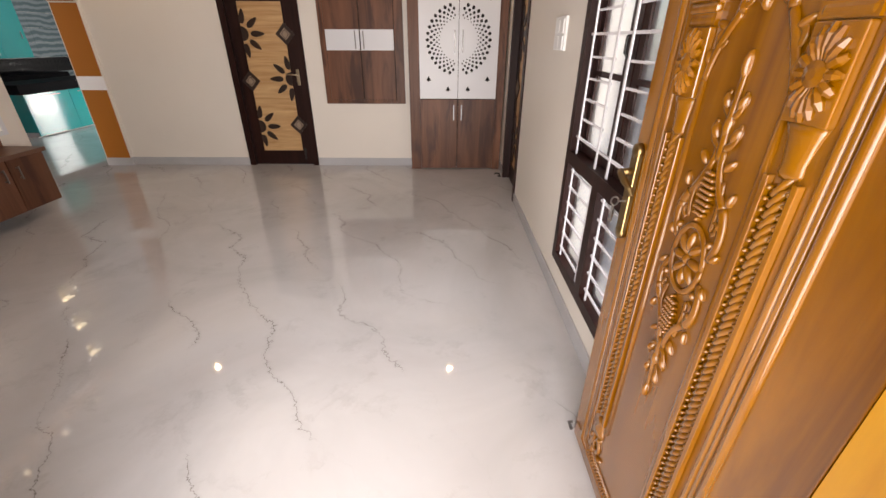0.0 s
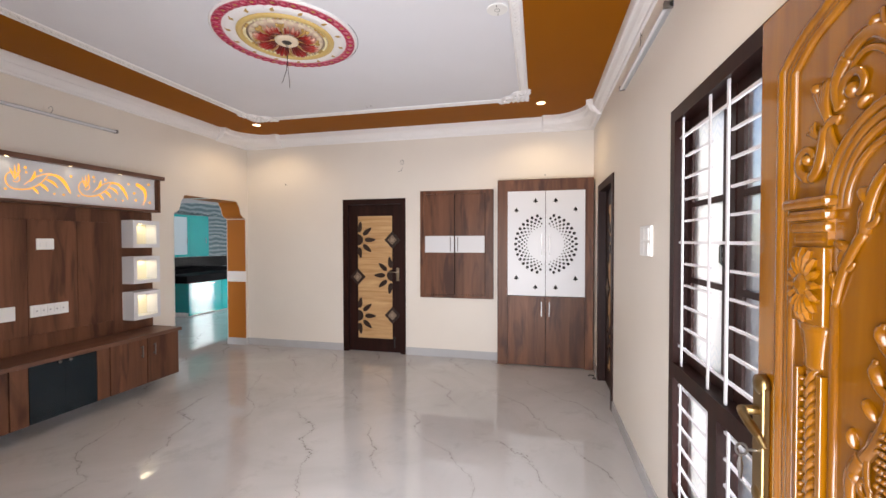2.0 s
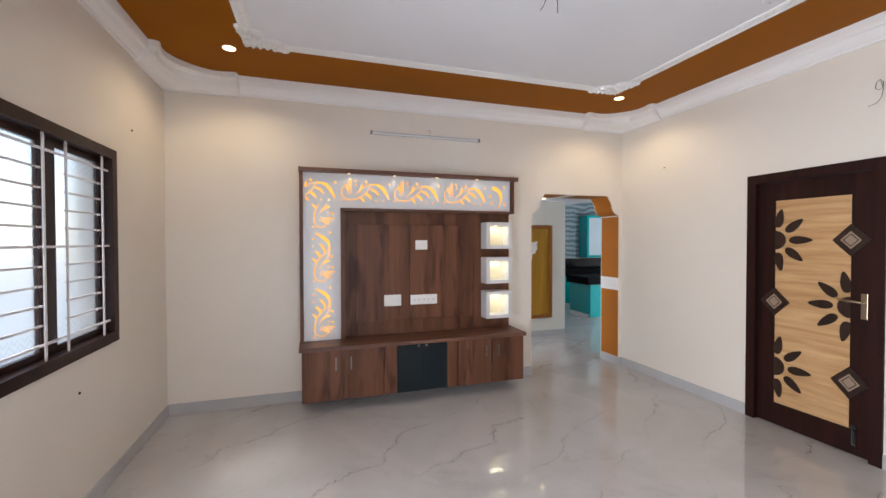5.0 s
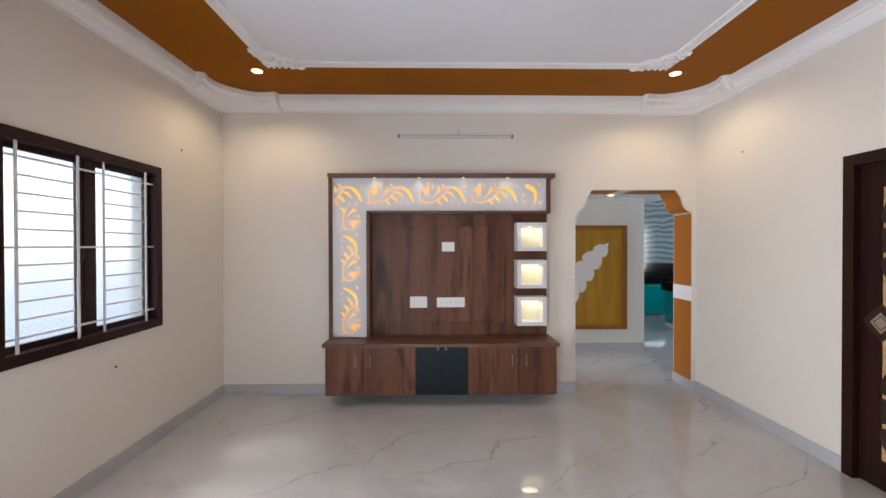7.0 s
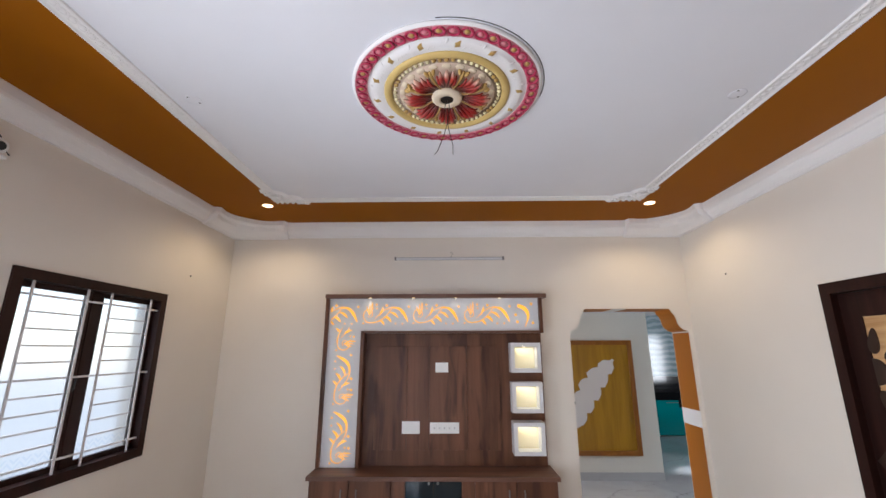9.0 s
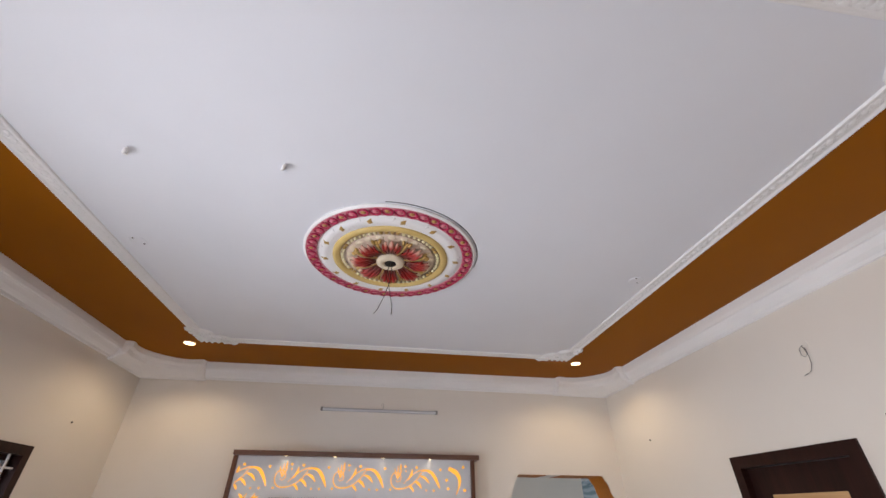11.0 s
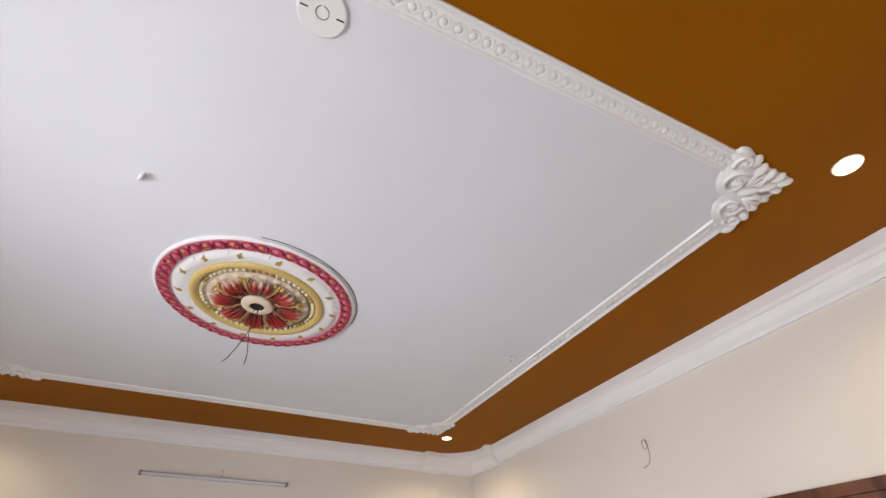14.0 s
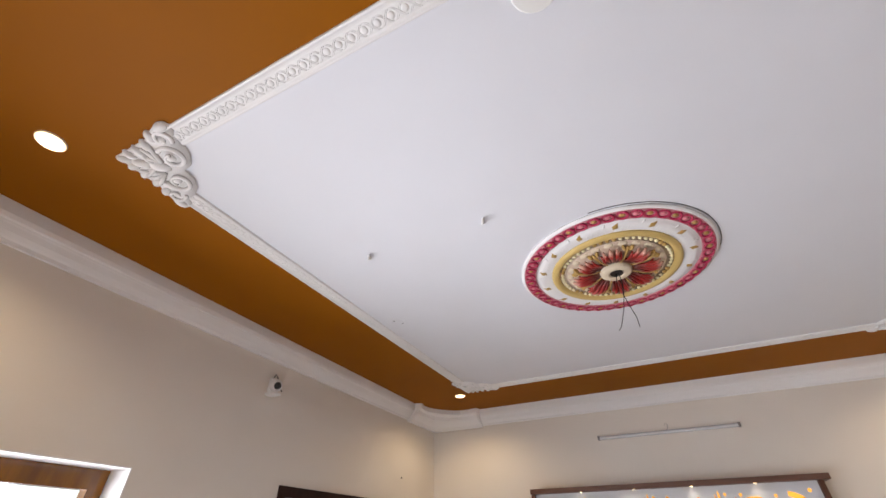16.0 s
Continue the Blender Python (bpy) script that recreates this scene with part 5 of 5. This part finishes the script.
for s in (-1, 1):
    cx = CY + s * 0.168
    ab = bmesh.new()
    for i, (w, z) in enumerate(((0.060, 1.575), (0.054, 1.553), (0.049, 1.532), (0.044, 1.511))):
        box(ab, cx - w, cx + w, -0.024 + i * 0.004, 0.002, z - 0.0102, z + 0.0102, 0.0075)
    box(ab, cx - 0.046, cx + 0.046, -0.010, 0.002, 1.500, 1.582)
    part("capital", ab, M_TEAK, leaf, "stepped carved capital")
    fl = B(cx - 0.042, cx + 0.042, -0.014, 0.002, 1.360, 1.498, bevel=0.003)
    for q in range(16):
        a = 2 * math.pi * q / 16
        pts = [(cx + math.cos(a) * r * 0.6, -0.014 - 0.006 * math.sin(r * 40), 1.43 + math.sin(a) * r) for r in (0.018, 0.035, 0.052, 0.066)]
        pts = [(max(cx - 0.040, min(cx + 0.040, x)), y, z) for x, y, z in pts]
        tube(fl, pts, [0.004, 0.007, 0.008, 0.004], 6)
    tube(fl, [(cx, -0.012, 1.43), (cx, -0.024, 1.43), (cx, -0.028, 1.43)], [0.022, 0.019, 0.008], 14)
    part("flower_block", fl, M_TEAK, leaf, "carved sunflower block")
    for zs, rs in (((1.36, 1.345, 1.33, 1.30, 1.285, 1.275), (0.040, 0.034, 0.030, 0.024, 0.026, 0.020)), ((0.315, 0.30, 0.285, 0.265, 0.25), (0.020, 0.027, 0.024, 0.034, 0.040))):
        nk = tube(bmesh.new(), [(cx, 0.006, z) for z in zs], list(rs), 14)
        for v_ in nk.verts:
            v_.co.y *= 0.5
        smooth(part("column_neck", nk, M_TEAK, leaf))
    for off in (-0.031, 0.031):
        rp = bmesh.new()
        box(rp, cx + off - 0.006, cx + off + 0.006, -0.012, 0.001, 0.31, 1.275, 0.002)
        part("column_fillet", rp, M_TEAK, leaf)
    rp = bmesh.new()
    n = 48
    for i in range(n):
        z = 0.32 + (1.265 - 0.32) * i / n
        tube(rp, [(cx - 0.017, 0.002, z - 0.006), (cx - 0.009, -0.003, z + 0.002), (cx + 0.007, -0.004, z + 0.026), (cx + 0.017, 0.001, z + 0.038)], [0.004, 0.0072, 0.0072, 0.004], 8)
        for e in (-1, 1):
            tube(rp, [(cx + e * 0.0205, 0.001, z + 0.01), (cx + e * 0.0205, -0.009, z + 0.01), (cx + e * 0.0205, -0.011, z + 0.01)], [0.006, 0.0045, 0.001], 6)
    smooth(part("rope_column", rp, M_TEAK, leaf, "rope-twisted carved column"))

for r, th in ((0.134, 0.0095), (0.119, 0.0085), (0.106, 0.0075), (0.095, 0.0065)):
    mould([(CY + r * math.cos(a), 1.560 + (r * 1.12 if r > 0.1 else 0.098) * math.sin(a)) for a in (math.pi * i / 24 for i in range(25))], th, 1.1)


def carve(name, strokes, lobes, label):
    bm = bmesh.new()
    for pts, w0, w1 in strokes:
        n = len(pts) - 1
        tube(bm, [(x, -0.002 - 0.004 * math.sin(math.pi * i / n), z) for i, (x, z) in enumerate(pts)], [w0 + (w1 - w0) * i / n for i in range(n + 1)], 8)
    for x, z, rx, rz, an in lobes:
        c, s = math.cos(an), math.sin(an)
        rings = []
        for i in range(5):
            t = math.pi / 2 * i / 5
            rings.append([bm.verts.new((x + c * rx * math.cos(t) * math.cos(a) - s * rz * math.cos(t) * math.sin(a), 0.001 - 0.022 * math.sin(t), z + s * rx * math.cos(t) * math.cos(a) + c * rz * math.cos(t) * math.sin(a))) for a in (2 * math.pi * q / 12 for q in range(12))])
        tip = bm.verts.new((x, -0.021, z))
        for p, q in zip(rings, rings[1:]):
            for j in range(12):
                bm.faces.new((p[j], p[(j + 1) % 12], q[(j + 1) % 12], q[j]))
        for j in range(12):
            bm.faces.new((rings[-1][j], rings[-1][(j + 1) % 12], tip))
    for v_ in bm.verts:
        v_.co.y *= 0.58
    return smooth(part(name, bm, M_TEAK, leaf, label))


def curl(cx, cz, r0, r1, a0, turn, n=20):
    return [(cx + (r0 + (r1 - r0) * i / n) * math.cos(a0 + turn * i / n), cz + (r0 + (r1 - r0) * i / n) * math.sin(a0 + turn * i / n)) for i in range(n + 1)]


def both(strokes, lobes):
    strokes = [(p, a * 1.0, b * 0.95) for p, a, b in strokes]
    lobes = [(x, z, rx * 0.85, rz * 0.8, an) for x, z, rx, rz, an in lobes]
    s2 = strokes + [([(2 * CY - x, z) for x, z in pts], a, b) for pts, a, b in strokes]
    l2 = lobes + [(2 * CY - x, z, rx, rz, math.pi - an) for x, z, rx, rz, an in lobes]
    return s2, l2


X = lambda v_: CY + v_
# scrolls above the arch
def fan(x, z, an, ln, n=4, spread=0.9, w=0.008):
    """A leaf made of ridges that spread from its foot."""
    return [(bend((x, z), (x + ln * 0.5 * math.cos(an + spread * (q / (n - 1) - 0.5) * 0.4), z + ln * 0.5 * math.sin(an + spread * (q / (n - 1) - 0.5) * 0.4)), (x + ln * math.cos(an + spread * (q / (n - 1) - 0.5)), z + ln * math.sin(an + spread * (q / (n - 1) - 0.5))), 8), w, w * 0.7) for q in range(n)]


st = [(bend((X(0.004), 1.775), (X(0.045), 1.848), (X(0.098), 1.800)), 0.011, 0.015), (bend((X(0.098), 1.800), (X(0.128), 1.770), (X(0.112), 1.722)), 0.015, 0.011),
      (curl(X(0.080), 1.748, 0.033, 0.012, -0.7, 5.2), 0.010, 0.006), (bend((X(0.020), 1.772), (X(0.055), 1.815), (X(0.092), 1.778)), 0.006, 0.006),
      (bend((X(0.006), 1.790), (X(0.010), 1.835), (X(0.018), 1.872)), 0.012, 0.009), (bend((X(0.020), 1.800), (X(0.026), 1.825), (X(0.034), 1.842)), 0.007, 0.005),
      (curl(X(0.128), 1.690, 0.022, 0.008, 2.4, -4.6), 0.009, 0.005), (bend((X(0.145), 1.705), (X(0.150), 1.622), (X(0.180), 1.622)), 0.012, 0.012),
      (curl(X(0.188), 1.655, 0.032, 0.012, -1.6, 4.6), 0.011, 0.006)]
st += fan(X(0.138), 1.712, 1.30, 0.070, 5, 0.55, 0.009) + fan(X(0.136), 1.700, -1.85, 0.075, 5, 0.6, 0.007) + fan(X(0.165), 1.690, 0.9, 0.030, 3, 0.9, 0.005)
lb = [(X(0.086), 1.745, 0.013, 0.017, 0), (X(0.188), 1.655, 0.012, 0.014, 0), (X(0.024), 1.872, 0.013, 0.022, -0.2), (X(0.042), 1.828, 0.010, 0.014, 0.3), (X(0.165), 1.775, 0.013, 0.010, 1.2), (X(0.060), 1.718, 0.016, 0.009, -0.8)]
a_, b_ = both(st, lb)
carve("crest", a_ + [(bend((CY, 1.735), (CY, 1.80), (CY, 1.860)), 0.010, 0.008)], b_ + [(CY, 1.800, 0.014, 0.014, 0), (CY, 1.885, 0.010, 0.022, 0)], "carved leaf crest above the arch")
# inner pointed arch
st = [(bend((X(0.118), 1.40), (X(0.10), 1.47), (X(0.06), 1.52)), 0.009, 0.010), (bend((X(0.06), 1.52), (X(0.045), 1.60), (X(0.0), 1.625)), 0.012, 0.009), (curl(X(0.045), 1.545, 0.022, 0.008, 1.2, -4.6), 0.008, 0.005), (curl(X(0.088), 1.475, 0.020, 0.008, 1.6, -4.6), 0.008, 0.005)]
lb = [(X(0.055), 1.575, 0.024, 0.011, 0.9), (X(0.10), 1.50, 0.022, 0.010, 0.5), (X(0.115), 1.44, 0.022, 0.009, 1.2)]
a_, b_ = both(st, lb)
carve("inner_arch", a_, b_ + [(CY, 1.632, 0.010, 0.022, 0), (CY, 1.575, 0.014, 0.020, 0), (CY, 1.535, 0.009, 0.018, 0)], "carved pointed inner arch")
for s in (-1, 1):
    mould([(X(s * 0.118), 0.30), (X(s * 0.118), 1.40)], 0.008, 1.0)
# long centre ornament about its rosette
RZ = 1.035
st, lb = [], []
for vs in (1, -1):
    st += [(bend((X(0.010), RZ + vs * 0.245), (X(0.014), RZ + vs * 0.185), (X(0.056), RZ + vs * 0.140)), 0.008, 0.012), (bend((X(0.056), RZ + vs * 0.140), (X(0.094), RZ + vs * 0.088), (X(0.060), RZ + vs * 0.030)), 0.013, 0.009),
           (bend((X(0.034), RZ + vs * 0.190), (X(0.052), RZ + vs * 0.135), (X(0.040), RZ + vs * 0.088)), 0.007, 0.006), (curl(X(0.046), RZ + vs * 0.100, 0.016, 0.006, -1.5 * vs, 4.8 * vs), 0.006, 0.004),
           (bend((X(0.008), RZ + vs * 0.250), (X(0.044), RZ + vs * 0.262), (X(0.034), RZ + vs * 0.300)), 0.009, 0.005), (bend((X(0.006), RZ + vs * 0.310), (X(0.030), RZ + vs * 0.322), (X(0.022), RZ + vs * 0.355)), 0.008, 0.005)]
    lb += [(X(0.030), RZ + vs * 0.278, 0.022, 0.013, 1.1 * vs), (X(0.022), RZ + vs * 0.336, 0.020, 0.011, 1.2 * vs), (X(0.040), RZ + vs * 0.222, 0.022, 0.010, 0.9 * vs), (X(0.072), RZ + vs * 0.165, 0.020, 0.009, 1.3 * vs),
           (X(0.066), RZ + vs * 0.108, 0.012, 0.014, 0), (X(0.080), RZ + vs * 0.042, 0.018, 0.010, 1.0 * vs), (X(0.056), RZ + vs * 0.062, 0.010, 0.012, 0)]
a_, b_ = both(st, lb)
a_ += [(bend((CY, RZ + vs * 0.225), (CY, RZ + vs * 0.31), (CY, RZ + vs * 0.395)), 0.011, 0.006) for vs in (1, -1)]
b_ += [(CY, RZ + vs * 0.400, 0.008, 0.026, 0) for vs in (1, -1)] + [(CY, RZ + vs * 0.290, 0.011, 0.024, 0) for vs in (1, -1)]
carve("centre_ornament", a_, b_, "long carved leaf ornament")
for vs in (1, -1):
    bm = bmesh.new()
    for i in range(9):
        for j in range(-2, 3):
            z = RZ + vs * (0.098 + i * 0.0125)
            w = 0.024 * math.sin(math.pi * (i + 1) / 10.5)
            x = CY + (j + 0.5 * (i % 2)) * 0.008
            if abs(x - CY) < w:
                tube(bm, [(x, 0.0, z), (x, -0.012, z), (x, -0.015, z)], [0.0055, 0.0045, 0.001], 6)
    smooth(part("beaded_lozenge", bm, M_TEAK, leaf))
pet = []
for q in range(8):
    a = 2 * math.pi * q / 8
    pet.append((CY + 0.028 * math.cos(a), RZ + 0.042 * math.sin(a), 0.026, 0.011, a))
carve("rosette", [([(x, RZ + (z - RZ) * 1.55) for x, z in curl(CY, RZ, 0.052, 0.052, 0, 2 * math.pi, 28)], 0.0085, 0.0085)], pet + [(CY, RZ, 0.012, 0.012, 0)], "round carved rosette")
# foot of the field
for s in (-1, 1):
    st = [(curl(X(s * 0.165), 0.185, 0.035, 0.010, 1.5, 5.5 * s), 0.010, 0.006), (bend((X(s * 0.21), 0.13), (X(s * 0.16), 0.24), (X(s * 0.205), 0.245)), 0.010, 0.007)]
    lb = [(X(s * 0.205), 0.19, 0.020, 0.010, 1.2), (X(s * 0.13), 0.155, 0.022, 0.011, 0.4), (X(s * 0.18), 0.145, 0.020, 0.011, 1.6), (X(s * 0.15), 0.225, 0.022, 0.010, 0.8)]
    carve("foot_leaf", st, lb, "carved leaf at the column foot")
rp = bmesh.new()
for i in range(34):
    x = X(-0.20) + 0.4 * i / 34
    tube(rp, [(x, -0.001, 0.105), (x + 0.006, -0.010, 0.112), (x + 0.011, -0.002, 0.124)], [0.003, 0.006, 0.003], 6)
smooth(part("lower_rope", rp, M_TEAK, leaf))

for ob in leaf.children:
    if ob.name.split(".")[0] != "panel":
        for v_ in ob.data.vertices:
            v_.co.x = CY + (v_.co.x - CY) * 1.045
            v_.co.z *= 1.009

# brass lever set on the free edge
hx = L0 + 0.036
hb = part("handle_plate", B(hx - 0.021, hx + 0.021, -0.016, 0.001, 0.965, 1.205, bevel=0.004), M_BRASS, leaf, "long aged brass handle plate")
for z in (0.962, 1.208):
    b2 = bmesh.new()
    tube(b2, [(hx, 0.0, z), (hx, -0.016, z), (hx, -0.020, z)], [0.023, 0.021, 0.006], 14)
    smooth(part("plate_scroll", b2, M_BRASS, hb))
smooth(part("lever_neck", tube(bmesh.new(), [(hx, -0.004, 1.15), (hx, -0.045, 1.15)], [0.012, 0.009], 12), M_BRASS, hb))
part("lever", tube(bmesh.new(), [(hx, -0.045, 1.15), (hx + 0.02, -0.052, 1.148), (hx + 0.055, -0.054, 1.14), (hx + 0.085, -0.050, 1.125), (hx + 0.10, -0.046, 1.110)], [0.010, 0.009, 0.010, 0.008, 0.005], 12), M_BRASS, hb, "curved brass lever")
part("key", tube(tube(bmesh.new(), [(hx, -0.006, 1.06), (hx, -0.035, 1.06)], 0.0035, 8), [(hx, -0.045 + 0.011 * math.sin(a), 1.06 + 0.013 * math.cos(a)) for a in (2 * math.pi * q / 14 for q in range(15))], 0.0028, 6), M_STEEL, hb, "steel key in the lock")
part("spare_key", tube(bmesh.new(), [(hx, -0.047, 1.045), (hx + 0.002, -0.048, 1.025), (hx + 0.003, -0.048, 0.995)], [0.003, 0.0065, 0.003], 6), M_STEEL, hb, "spare key hanging from the ring")
bm = B(L0 - 0.012, L0 - 0.0005, 0.004, 0.034, 0.02, 0.11, bevel=0.002)
tube(bm, [(L0 - 0.016, -0.004, 0.05), (L0 - 0.016, -0.02, 0.05), (L0 + 0.02, -0.02, 0.05)], 0.007)
part("edge_bolt", bm, M_STEEL, leaf, "steel bolt at the bottom edge")
for z in (0.35,):
    part("hinge", B(L1 - 0.001, L1 + 0.010, 0.0, 0.006, z - 0.05, z + 0.05, bevel=0.002), M_STEEL, leaf, "steel hinge")
